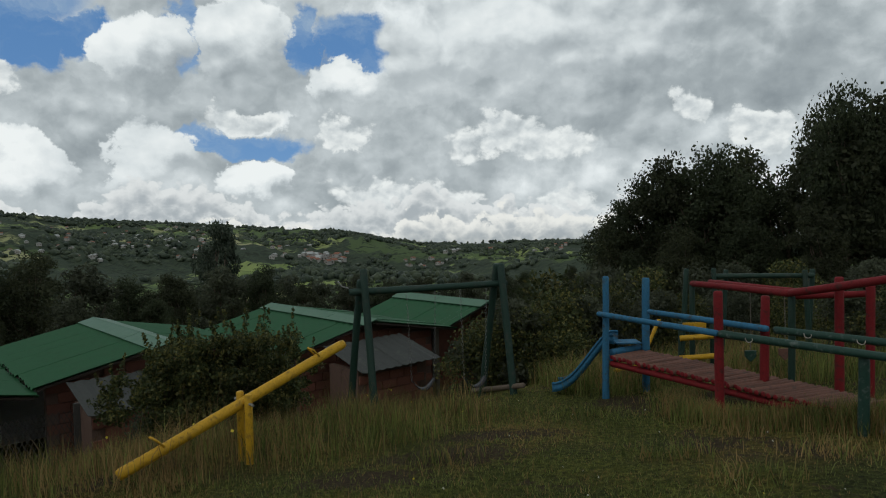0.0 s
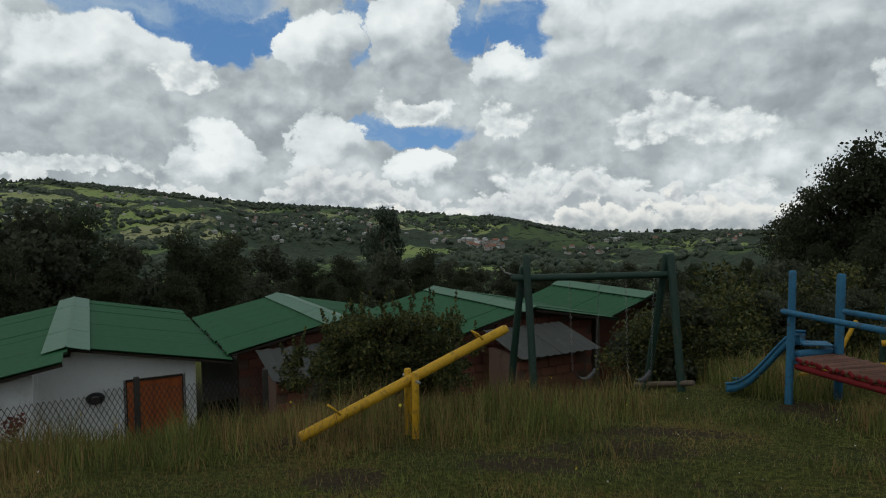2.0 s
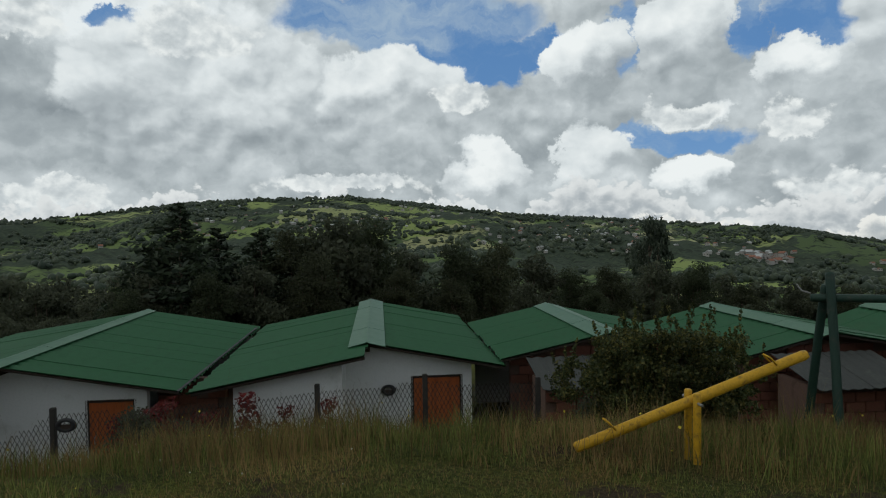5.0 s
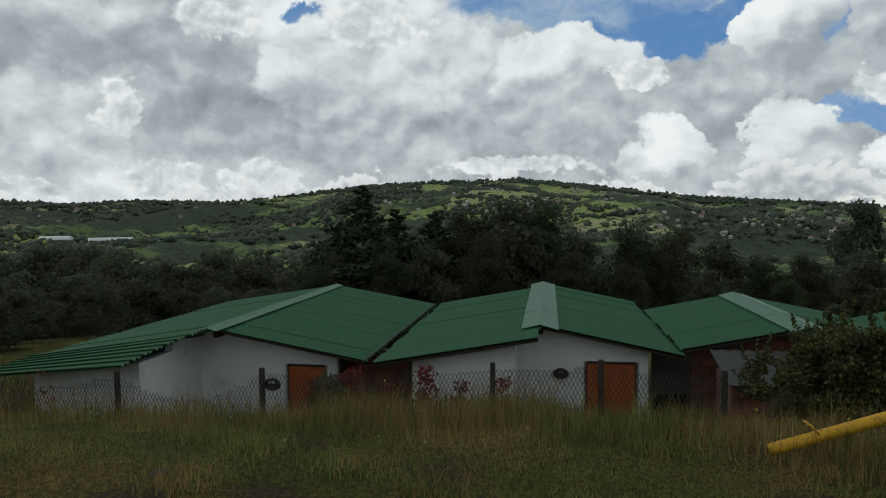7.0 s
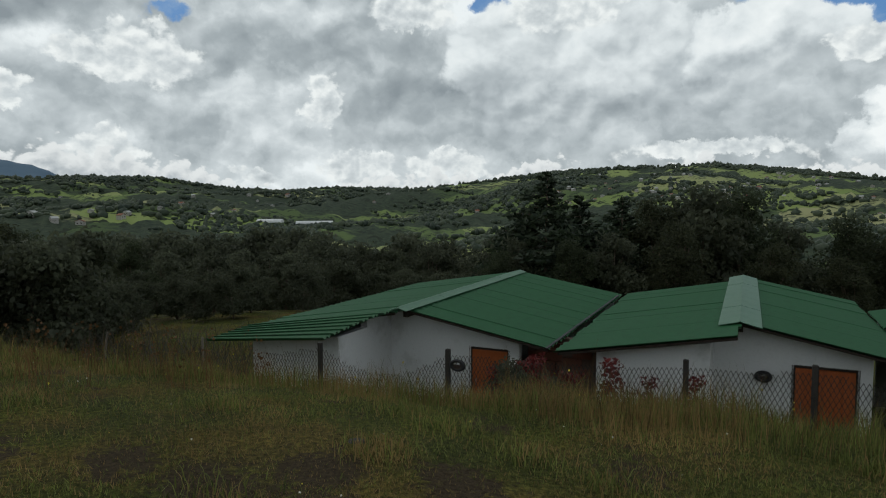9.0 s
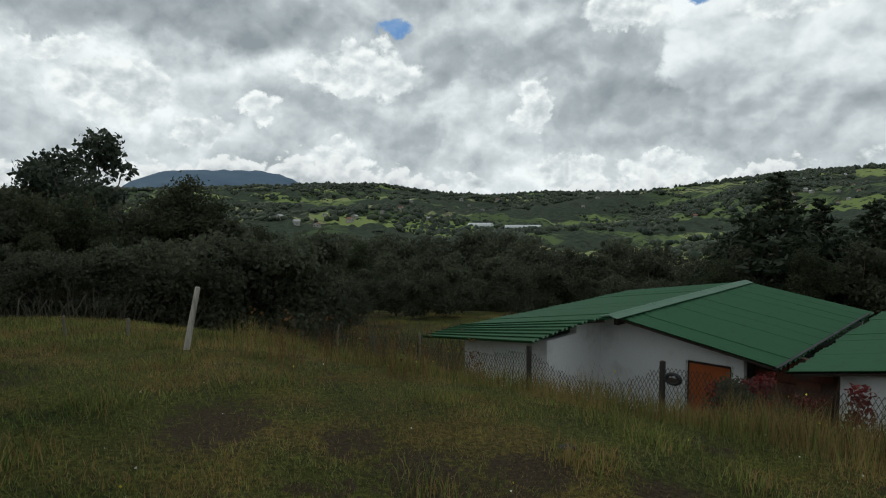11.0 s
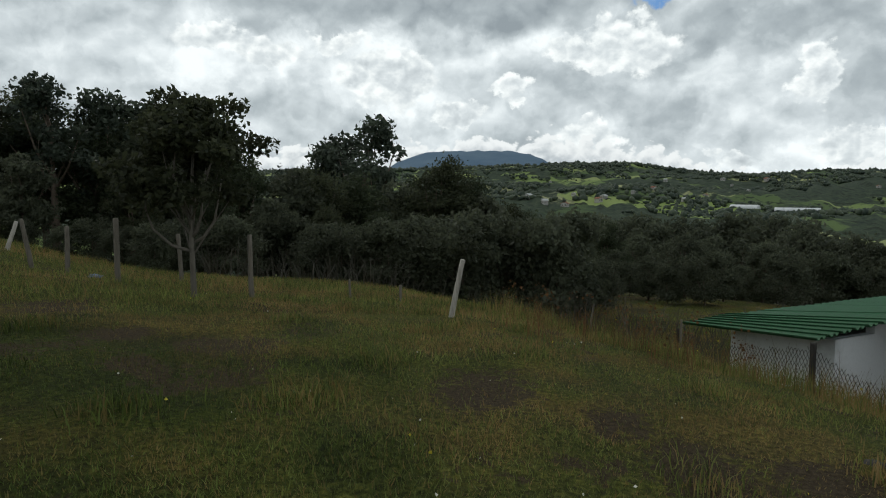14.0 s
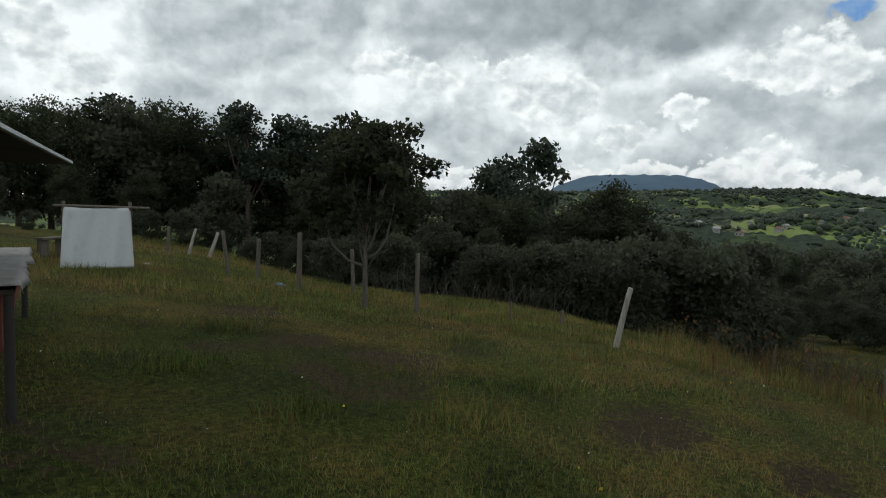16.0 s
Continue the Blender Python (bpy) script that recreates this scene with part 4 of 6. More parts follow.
def swings():
    A, B = Vector((-1.17, 9.45)), Vector((0.86, 9.95))
    d = (B - A).normalized()
    n = Vector((-d.y, d.x))
    legs = []
    zt = 0.93
    for p in (A, B):
        f, b = p - n * 0.42, p + n * 0.52
        legs.append((on_ground(f.x + (0.07 if p is A else 0.05), f.y, -0.3), Vector((p.x, p.y, zt))))
        legs.append((on_ground(b.x - (0.26 if p is A else 0.22), b.y, -0.3), Vector((p.x - 0.05, p.y + 0.02, zt - 0.16 if p is A else zt))))
    a, b = A - d * 0.22, B + d * 0.10
    t, c = swing_frame("swing_set", legs, ((a.x, a.y, 0.60), (b.x, b.y, 0.63)), M_GREENPOST, "dark green log swing set with two black rubber seats")
    for p, q, z in ((legs[0][0], legs[1][0], 0.42), (legs[2][0], legs[3][0], 0.42)):
        e = (Vector(q) - Vector(p)).normalized() * 0.22
        bm = bmesh.new()
        log(bm, Vector(p) - e + Vector((0, 0, z)) - c, Vector(q) + e + Vector((0, 0, z)) - c, 0.04, None, 10, 4, 0.05, 41)
        part("brace", bm, M_BARK, t, "unpainted dark cross brace", smooth=True)
    bm = bmesh.new()
    h = Vector((a.x, a.y, 0.66)) - c
    tube(bm, [h, h + Vector((-0.10, 0, 0.03)), h + Vector((-0.16, 0, 0.11))], 0.012, 6)
    part("hook", bm, M_STEEL, t)
    for k0, k1, sag in ((0.35, 0.53, 0.0), (0.69, 0.86, 0.03)):
        p, q = a.lerp(b, k0), a.lerp(b, k1)
        z0, zb = 0.58, -0.80 - sag
        mid = (p + q) / 2
        e0, e1 = mid - d * 0.17, mid + d * 0.17
        bm = bmesh.new()
        pts = []
        for i in range(13):
            s = i / 12 * 2 - 1
            x = mid + d * 0.165 * s
            pts.append((Vector((x.x, x.y, zb - 0.14 * (1 - s * s) + 0.05)) - c, s))
        wv = Vector((n.x, n.y, 0)) * 0.085
        top, bot = [], []
        for v, s in pts:
            top.append((bm.verts.new(v - wv), bm.verts.new(v + wv)))
            bot.append((bm.verts.new(v - wv - Vector((0, 0, 0.014))), bm.verts.new(v + wv - Vector((0, 0, 0.014)))))
        for i in range(12):
            bm.faces.new((top[i][0], top[i][1], top[i + 1][1], top[i + 1][0]))
            bm.faces.new((bot[i][0], bot[i + 1][0], bot[i + 1][1], bot[i][1]))
            for k in (0, 1):
                bm.faces.new((top[i][k], top[i + 1][k], bot[i + 1][k], bot[i][k]))
        bm.faces.new((top[0][0], bot[0][0], bot[0][1], top[0][1]))
        bm.faces.new((top[12][0], top[12][1], bot[12][1], bot[12][0]))
        bmesh.ops.recalc_face_normals(bm, faces=bm.faces)
        seat = part("seat", bm, M_RUBBER, t, "sagging black rubber belt seat", smooth=True)
        for e, g in ((e0, p), (e1, q)):
            bm = bmesh.new()
            chain(bm, Vector((e.x, e.y, zb + 0.03)) - c, Vector((g.x, g.y, z0)) - c, 30)
            part("chain", bm, M_STEEL, seat)


def play_bridge():
    """Blue slide tower, boarded bridge and its rails."""
    c = on_ground(2.95, 7.4)
    t = thing("play_bridge", Matrix.Translation(c), "painted log play bridge with blue tower, red boards and green rails", "playground")

    def pole(name, a, b, r, mat, seed, label=""):
        bm = bmesh.new()
        log(bm, Vector(a) - c, Vector(b) - c, r, r * 0.95, 12, 8, 0.04, seed)
        return part(name, bm, mat, t, label, smooth=True)
    g = lambda x, y: gz(x, y) - 0.3
    ZR, ZD = 0.31, -0.27
    pole("post", (2.12, 8.64, g(2.12, 8.64)), (2.14, 8.64, 0.81), 0.046, M_BLUE, 50)
    pole("post", (2.75, 8.95, g(2.75, 8.95)), (2.77, 8.95, 0.75), 0.052, M_BLUE, 51)
    pole("post", (2.98, 7.05, g(2.98, 7.05)), (2.95, 7.02, 0.76), 0.052, M_RED, 52)
    pole("post", (3.60, 7.35, g(3.60, 7.35)), (3.61, 7.32, 0.66), 0.050, M_RED, 53)
    pole("post", (3.74, 5.80, g(3.74, 5.80)), (3.74, 5.80, 0.28), 0.048, M_GREENRAIL, 54)
    pole("post", (4.42, 6.10, g(4.42, 6.10)), (4.42, 6.10, 0.29), 0.048, M_GREENRAIL, 55)
    pole("rail", (2.04, 8.66, ZR), (2.92, 6.96, ZR), 0.037, M_BLUE, 56, "blue log hand rail")
    pole("rail", (2.93, 6.94, ZR), (3.92, 5.42, ZR), 0.041, M_GREENRAIL, 57, "green log hand rail")
    pole("rail", (2.74, 8.75, ZR), (3.56, 7.16, ZR), 0.037, M_BLUE, 58, "blue log hand rail")
    pole("rail", (3.60, 7.10, ZR), (4.60, 5.75, ZR), 0.041, M_GREENRAIL, 59, "green log hand rail")
    a0, a1 = Vector((2.20, 8.64, ZD)), Vector((3.82, 6.32, ZD - 0.09))
    b0, b1 = Vector((2.70, 8.96, ZD)), Vector((4.42, 6.52, ZD - 0.09))
    for a, b, s in ((a0, a1, 60), (b0, b1, 61)):
        e = Vector((0, 0, -0.085))
        pole("bearer", a + e, a.lerp(b, 0.98) + e, 0.042, M_RED, s, "red bearer log under the boards")
    for a, b, k in (((2.93, 6.94, ZR), (3.92, 5.42, ZR), 0.20), ((3.60, 7.10, ZR), (4.60, 5.75, ZR), 0.22), ((3.60, 7.10, ZR), (4.60, 5.75, ZR), 0.52)):
        q = Vector(a).lerp(Vector(b), k) - c
        w = (Vector(b) - Vector(a)).normalized()
        bm = bmesh.new()
        tube(bm, [q + w * 0.038 * math.cos(g) + Vector((0, 0, 0.038 * math.sin(g))) + Vector((-0.04, -0.03, 0.0)) for g in np.linspace(math.pi * 0.95, math.pi * 2.05, 9)], 0.005, 6)
        part("rope_loop", bm, M_POSTPALE, t, "frayed pale rope loop on the rail", smooth=True)
    n = 42
    for i in range(n):
        k = (i + 0.5) / n
        p, q = a0.lerp(a1, k), b0.lerp(b1, k)
        d = (q - p).normalized()
        j = rnd.uniform(-0.03, 0.03)
        bm = bmesh.new()
        log(bm, p - d * (0.05 + j) - c + Vector((0, 0, rnd.uniform(-0.006, 0.006))), q + d * (0.05 + j) - c, 0.031, None, 9, 3, 0.08, 70 + i)
        ob = part("board", bm, M_DECK, t, smooth=True)
        ob.data.materials.append(M_RED)
        for f in ob.data.polygons:
            f.material_index = int((f.center - (p - c)).dot(d) < 0.02)


def slide():
    top, end = Vector((2.34, 8.92, -0.11)), Vector((1.56, 9.30, gz(1.56, 9.30) + 0.07))
    c = on_ground(1.6, 9.1)
    t = thing("slide", Matrix.Translation(c), "short blue metal slide on the tower's end", "slide")
    d = Vector((end.x - top.x, end.y - top.y, 0)).normalized()
    s = Vector((-d.y, d.x, 0)) * 0.16
    path = []
    for i in range(17):
        k = i / 16
        q = top.lerp(end, k)
        # level at the top, then steep, running out flat at the foot
        u = max(0.0, (k - 0.12) / 0.88)
        z = top.z + (end.z - top.z) * math.sin(u * math.pi / 2) ** 1.25
        path.append(Vector((q.x, q.y, z)) - c)
    bm = bmesh.new()
    rows = []
    for p in path:
        rows.append([bm.verts.new(p + s * k + Vector((0, 0, h))) for k, h in ((-1, 0.10), (-0.95, 0.0), (0, -0.02), (0.95, 0.0), (1, 0.10), (0.95, -0.015), (0, -0.035), (-0.95, -0.015))])
    for a, b in zip(rows, rows[1:]):
        for i in range(8):
            bm.faces.new((a[i], a[(i + 1) % 8], b[(i + 1) % 8], b[i]))
    bm.faces.new(rows[0])
    bm.faces.new(list(reversed(rows[-1])))
    bmesh.ops.recalc_face_normals(bm, faces=bm.faces)
    part("chute", bm, M_BLUE, t, smooth=True)
    for k in (-1, 1):
        bm = bmesh.new()
        tube(bm, [p + s * k + Vector((0, 0, 0.11)) for p in path], 0.015, 8)
        part("side_rail", bm, M_BLUE, t, smooth=True)
    bm = bmesh.new()
    box(bm, 2.32 - c.x, 2.66 - c.x, 8.80 - c.y, 9.08 - c.y, -0.135 - c.z, -0.115 - c.z, bevel=0.004)
    part("top_plate", bm, M_BLUE, t, "bent blue sheet at the slide's top")
    for z in (0.10, 0.02):
        bm = bmesh.new()
        log(bm, Vector((2.22, 8.72, -0.33 + z)) - c, Vector((2.70, 9.02, -0.33 + z)) - c, 0.05, None, 10, 3, 0.04, 91)
        part("threshold", bm, M_BLUE, t, smooth=True)


def climbing_frame():
    """Red frame with paired top beams beyond the bridge."""
    c = on_ground(4.9, 8.2)
    t = thing("climbing_frame", Matrix.Translation(c), "red log climbing frame with high paired beams", "playground")
    def pole(name, a, b, r, mat, seed):
        bm = bmesh.new()
        log(bm, Vector(a) - c, Vector(b) - c, r, r * 0.95, 12, 8, 0.04, seed)
        part(name, bm, mat, t, smooth=True)
    for i, (x, y, z) in enumerate(((4.46, 7.35, 0.85), (4.93, 7.53, 0.81))):
        pole("post", (x, y, gz(x, y) - 0.3), (x, y, z), 0.052, M_RED, 110 + i)
    pole("top_beam", (3.77, 9.91, 0.56), (4.13, 7.77, 0.63), 0.046, M_RED, 112)
    pole("top_beam", (4.02, 9.85, 0.58), (4.30, 7.90, 0.63), 0.042, M_RED, 116)
    pole("top_beam", (4.13, 7.77, 0.63), (4.42, 6.35, 0.92), 0.046, M_RED, 113)
    pole("top_beam", (4.22, 7.85, 0.58), (5.05, 7.70, 0.61), 0.040, M_RED, 114)
    for x, y, z, s in ((3.77, 9.91, 0.56, 117), (4.16, 7.80, 0.60, 118)):
        pole("post", (x, y, gz(x, y) - 0.3), (x, y, z), 0.042, M_GREENPOST, s)


def far_swing_frame():
    """Second dark green frame among the shrubs behind the bridge."""
    c = on_ground(4.5, 11.5)
    t = thing("empty_swing_set", Matrix.Translation(c), "empty dark green log swing frame among the shrubs", "swing")
    for i, (x, y, top) in enumerate(((4.01, 10.78, 0.72), (4.51, 10.91, 0.71), (4.77, 11.01, 0.67), (5.80, 10.47, 0.68), (6.0, 10.6, 0.68))):
        bm = bmesh.new()
        log(bm, (x - c.x + (0.12 if i % 2 else -0.12), y - c.y, gz(x, y) - c.z - 0.3), (x - c.x, y - c.y, top - c.z), 0.044, 0.04, 10, 6, 0.04, 140 + i)
        part("leg", bm, M_GREENPOST, t, smooth=True)
    bm = bmesh.new()
    log(bm, (4.50 - c.x, 10.95 - c.y, 0.57 - c.z), (5.95 - c.x, 10.47 - c.y, 0.59 - c.z), 0.042, None, 10, 6, 0.04, 149)
    part("top_beam", bm, M_GREENPOST, t, smooth=True)


def yellow_climber():
    """Low yellow log ladder seen beyond the bridge's boards."""
    c = on_ground(3.65, 9.75)
    t = thing("log_climber", Matrix.Translation(c), "low yellow-painted log climber behind the bridge", "playground")
    for i, (a, b, r) in enumerate((((3.50, 9.70, -0.24), (3.98, 9.55, -0.18), 0.042), ((3.50, 9.72, -0.54), (4.05, 9.55, -0.48), 0.042), ((3.05, 9.9, -0.46), (3.28, 9.95, 0.02), 0.028), ((2.55, 9.9, -0.76), (2.95, 9.9, -0.66), 0.032))):
        bm = bmesh.new()
        log(bm, Vector(a) - c, Vector(b) - c, r, None, 10, 5, 0.04, 160 + i)
        part("rung", bm, M_YELLOW, t, smooth=True)
    bm = bmesh.new()
    box(bm, -0.13, 0.26, -0.03, 0.01, -0.11 - c.z, -0.01 - c.z, bevel=0.01)
    part("panel", bm, M_YELLOW, t, "yellow board")
    for x in (-0.12, 0.36):
        bm = bmesh.new()
        log(bm, (x, 0, -0.3), (x, 0, 0.0 - c.z), 0.035, None, 10, 5, 0.04, 170)
        part("post", bm, M_GREENPOST, t, smooth=True)


def hanging_grip(x, y, z, mat, label):
    """A small shield-shaped grip on a rope from the climbing frame."""
    t = thing("rope_grip", Matrix.Translation((x, y, z)), label, "swing", "rope grips on the frame")
    bm = bmesh.new()
    prism(bm, [(-0.075, 0.06), (-0.07, -0.02), (0.0, -0.09), (0.07, -0.02), (0.075, 0.06)], -0.02, 0.02)
    part("grip", bm, mat, t)
    bm = bmesh.new()
    tube(bm, [(0, 0, 0.06), (0.01, 0, 0.35), (0, 0, 0.62 - z)], 0.006, 6)
    part("rope", bm, M_POST, t)


def wall_planter(F, L, z, r, label):
    """A half tyre hung on the wall."""
    w = fl(F, L, z)
    t = thing("planter", yawed(w.x, w.y, w.z, HOUSE_TURN), label, "planter", "tyre planters")
    bm = bmesh.new()
    ring = []
    for i in range(20):
        g = 2 * math.pi * i / 20
        c = Vector((math.cos(g) * r, 0, math.sin(g) * r * 0.72))
        e = Vector((math.cos(g), 0, math.sin(g) * 0.72))
        ring.append([bm.verts.new(c + e * (0.35 * r * math.cos(q)) + Vector((0, 0.35 * r * math.sin(q), 0))) for q in np.linspace(0, 2 * math.pi, 9)[:-1]])
    for i in range(20):
        for k in range(8):
            a, b = ring[i], ring[(i + 1) % 20]
            bm.faces.new((a[k], a[(k + 1) % 8], b[(k + 1) % 8], b[k]))
    bmesh.ops.recalc_face_normals(bm, faces=bm.faces)
    part("tyre", bm, M_RUBBER, t, smooth=True)
    bm = bmesh.new()
    box(bm, -r * 0.7, r * 0.7, -0.02, 0.02, -r * 0.6, r * 0.1, bevel=0.01)
    part("soil", bm, M_DARKWOOD, t)


def stone_at(x, y, sx, sy, sz, seed, label, name="stone"):
    b = on_ground(x, y)
    bm = bmesh.new()
    bmesh.ops.create_icosphere(bm, subdivisions=3, radius=1.0)
    for v in bm.verts:
        k = 1 + 0.25 * noise.noise(v.co * 1.3 + Vector((seed, 0, 0)))
        v.co = Vector((v.co.x * sx * k, v.co.y * sy * k, max(-0.6, v.co.z) * sz * k))
    ob = part(name, bm, M_DARKSTONE if "dark" in label else M_STONE, None, smooth=True)
    ob.matrix_basis = Matrix.Translation(b) @ Matrix.Rotation(seed, 4, "Z")
    tagged(ob, label, "stone", "loose stones")


far_swing_frame()
yellow_climber()
hanging_grip(4.08, 8.69, -0.30, M_GREENRAIL, "teal shield-shaped rope grip under the frame")
hanging_grip(4.45, 8.52, -0.25, M_DECK, "orange shield-shaped rope grip under the frame")
wall_planter(13.24, -0.06, -1.70, 0.115, "black tyre planter hung on the white wall")
wall_planter(8.93, -4.33, -0.93, 0.10, "small black tyre hung on the fence post")
stone_at(-5.46, 1.1, 0.075, 0.05, 0.035, 1.0, "small dark stone lying in the grass")
stone_at(4.15, 5.75, 0.28, 0.22, 0.10, 2.0, "flat pale stone slab beside the bridge", "stone_slab")
stone_at(-1.35, 3.35, 0.07, 0.05, 0.03, 3.0, "small pale stone in the worn grass")
seesaw()
swings()
play_bridge()
slide()
climbing_frame()

# ---------------------------------------------------------------- fences


def chain_link_fence():
    posts = [(-9.6, -1.13), (-6.9, -0.82), (-4.52, -0.71), (-1.08, -0.53), (0.40, -0.45), (2.0, -0.55)]
    F = 9.0
    o = fl(F, -9.0, 0)
    t = thing("wire_fence", yawed(o.x, o.y, 0, HOUSE_TURN), "sagging chain-link fence on dark posts before the houses", "fence")
    for i, (L, top) in enumerate(posts):
        w = fl(F, L)
        g = gz(w.x, w.y)
        x = L + 9.0
        bm = bmesh.new()
        r = 0.020 if i == 0 else 0.035
        box(bm, x - r, x + r, -r, r, g - 0.3, top, bevel=0.008)
        part("post", bm, M_DARKPOST, t)
    verts, faces = [], []

    def top_at(L):
        for (a, ta), (b, tb) in zip(posts, posts[1:]):
            if a <= L <= b:
                k = (L - a) / (b - a)
                sag = 0.10 if a < -8 else 0.38 if a < -5 else (0.06 if a < -2 else 0.05)
                return ta + (tb - ta) * k - 0.05 - sag * 4 * k * (1 - k)
        return posts[-1][1]
    cell, wd = 0.060, 0.0040
    for fam in (-1, 1):
        L = -9.6
        while L < 2.0:
            w = fl(F, L)
            zb, zt = gz(w.x, w.y) - 0.05, top_at(L)
            n = max(2, int((zt - zb) / cell))
            for i in range(n):
                z0, z1 = zb + i * cell, min(zb + (i + 1) * cell, zt)
                x0 = L + 9.0 + (0 if i % 2 == 0 else cell * 0.5 * fam)
                x1 = L + 9.0 + (0 if i % 2 == 1 else cell * 0.5 * fam)
                k = len(verts)
                y = 0.004 * fam
                verts += [(x0 - wd, y, z0), (x0 + wd, y, z0), (x0, y + 2 * wd, z0), (x1 - wd, y, z1), (x1 + wd, y, z1), (x1, y + 2 * wd, z1)]
                faces += [(k, k + 1, k + 4, k + 3), (k + 1, k + 2, k + 5, k + 4), (k + 2, k, k + 3, k + 5)]
            L += cell
    ob = new("wire_mesh", mesh_from("wire_mesh", verts, faces, M_WIRE))
    ob.parent = t
    tagged(ob, "galvanised diamond mesh", kind="stuff")


chain_link_fence()


def fence_post(x, y, height, r, lean=(0, 0), mat=M_POST, label="weathered grey wooden fence post in the grass", seed=0):
    b = on_ground(x, y)
    ob = thing("fence_post", Matrix.Translation(b), label, "fence post", "pasture fence posts")
    bm = bmesh.new()
    log(bm, (-lean[0] * 0.2, -lean[1] * 0.2, -0.25), (lean[0], lean[1], height), r, r * 0.85, 10, 8, 0.10, 200 + seed)
    part("stake", bm, mat, ob, smooth=True)


FENCE = [(-10.39, -3.48, 0.95, 0.046, (-0.05, 0.21), M_POSTPALE), (-10.54, -7.30, 1.15, 0.052, (0, 0), M_POST), (-10.64, -10.39, 1.27, 0.055, (0, 0), M_POST),
         (-10.74, -11.76, 0.95, 0.050, (-0.02, 0.02), M_POST), (-10.37, -12.27, 1.00, 0.046, (0.10, -0.08), M_POST), (-11.98, -14.93, 0.66, 0.050, (-0.19, 0.16), M_POSTPALE),
         (-11.33, -14.92, 0.66, 0.042, (-0.16, 0.12), M_POSTPALE), (-10.72, -14.9, 0.66, 0.045, (-0.02, 0.02), M_POST), (-12.75, -10.6, 1.08, 0.055, (0.03, -0.04), M_POST)]
for i, (x, y, h, r, ln, mt) in enumerate(FENCE):
    lab = ("bleached leaning wooden fence post in tall grass", "leaning bleached wooden fence post by the wood")[i > 0] if mt is M_POSTPALE else "weathered grey wooden fence post in the grass"
    fence_post(x, y, h, r, ln, mt, lab, i)

for i, (x, y, h, r) in enumerate(((-13.25, -1.5, 0.75, 0.022), (-11.8, 0.15, 0.85, 0.022), (-12.4, -6.2, 0.40, 0.03), (-12.6, -5.2, 0.35, 0.03))):
    fence_post(x, y, h, r, (0.05 - 0.1 * (i % 2), 0.12 if i == 0 else 0.0), M_POST, "thin grey stake standing in the field grass", 40 + i)


def bench(x, y, turn):
    b = on_ground(x, y)
    t = thing("bench", yawed(b.x, b.y, b.z, turn), "small rough wooden bench beside the tarp", "bench")
    bm = bmesh.new()
    box(bm, -0.32, 0.32, -0.12, 0.12, 0.30, 0.34, bevel=0.006)
    part("seat", bm, M_POST, t)
    for k in (-0.24, 0.24):
        bm = bmesh.new()
        box(bm, k - 0.03, k + 0.03, -0.10, 0.10, -0.1, 0.30, bevel=0.004)
        part("leg", bm, M_POST, t)


bench(-6.94, -13.08, 25)


def plastic_bag(x, y, s, mat, label):
    b = on_ground(x, y)
    bm = bmesh.new()
    bmesh.ops.create_icosphere(bm, subdivisions=3, radius=s)
    for v in bm.verts:
        k = 1 + 0.5 * noise.noise(v.co * (2.2 / s) + Vector((x, y, 0)))
        v.co = Vector((v.co.x * 1.5 * k, v.co.y * k, max(v.co.z, -0.3 * s) * 0.45 * k))
    ob = part("plastic_bag", bm, mat, None, smooth=True)
    ob.matrix_basis = Matrix.Translation(b)
    tagged(ob, label, "litter", "litter in the grass")


M_BAGBLUE = material("blue_plastic", (0.12, 0.17, 0.26), 0.5, grain=20, amount=0.4, bump=0.4)
plastic_bag(-10.78, -11.13, 0.13, M_BAGBLUE, "crumpled bluish plastic bag in the pasture grass")
plastic_bag(-8.4, -12.4, 0.06, M_SHEET, "crumpled white plastic scrap in the pasture grass")

# ---------------------------------------------------------------- tarp stall and counter beside the field


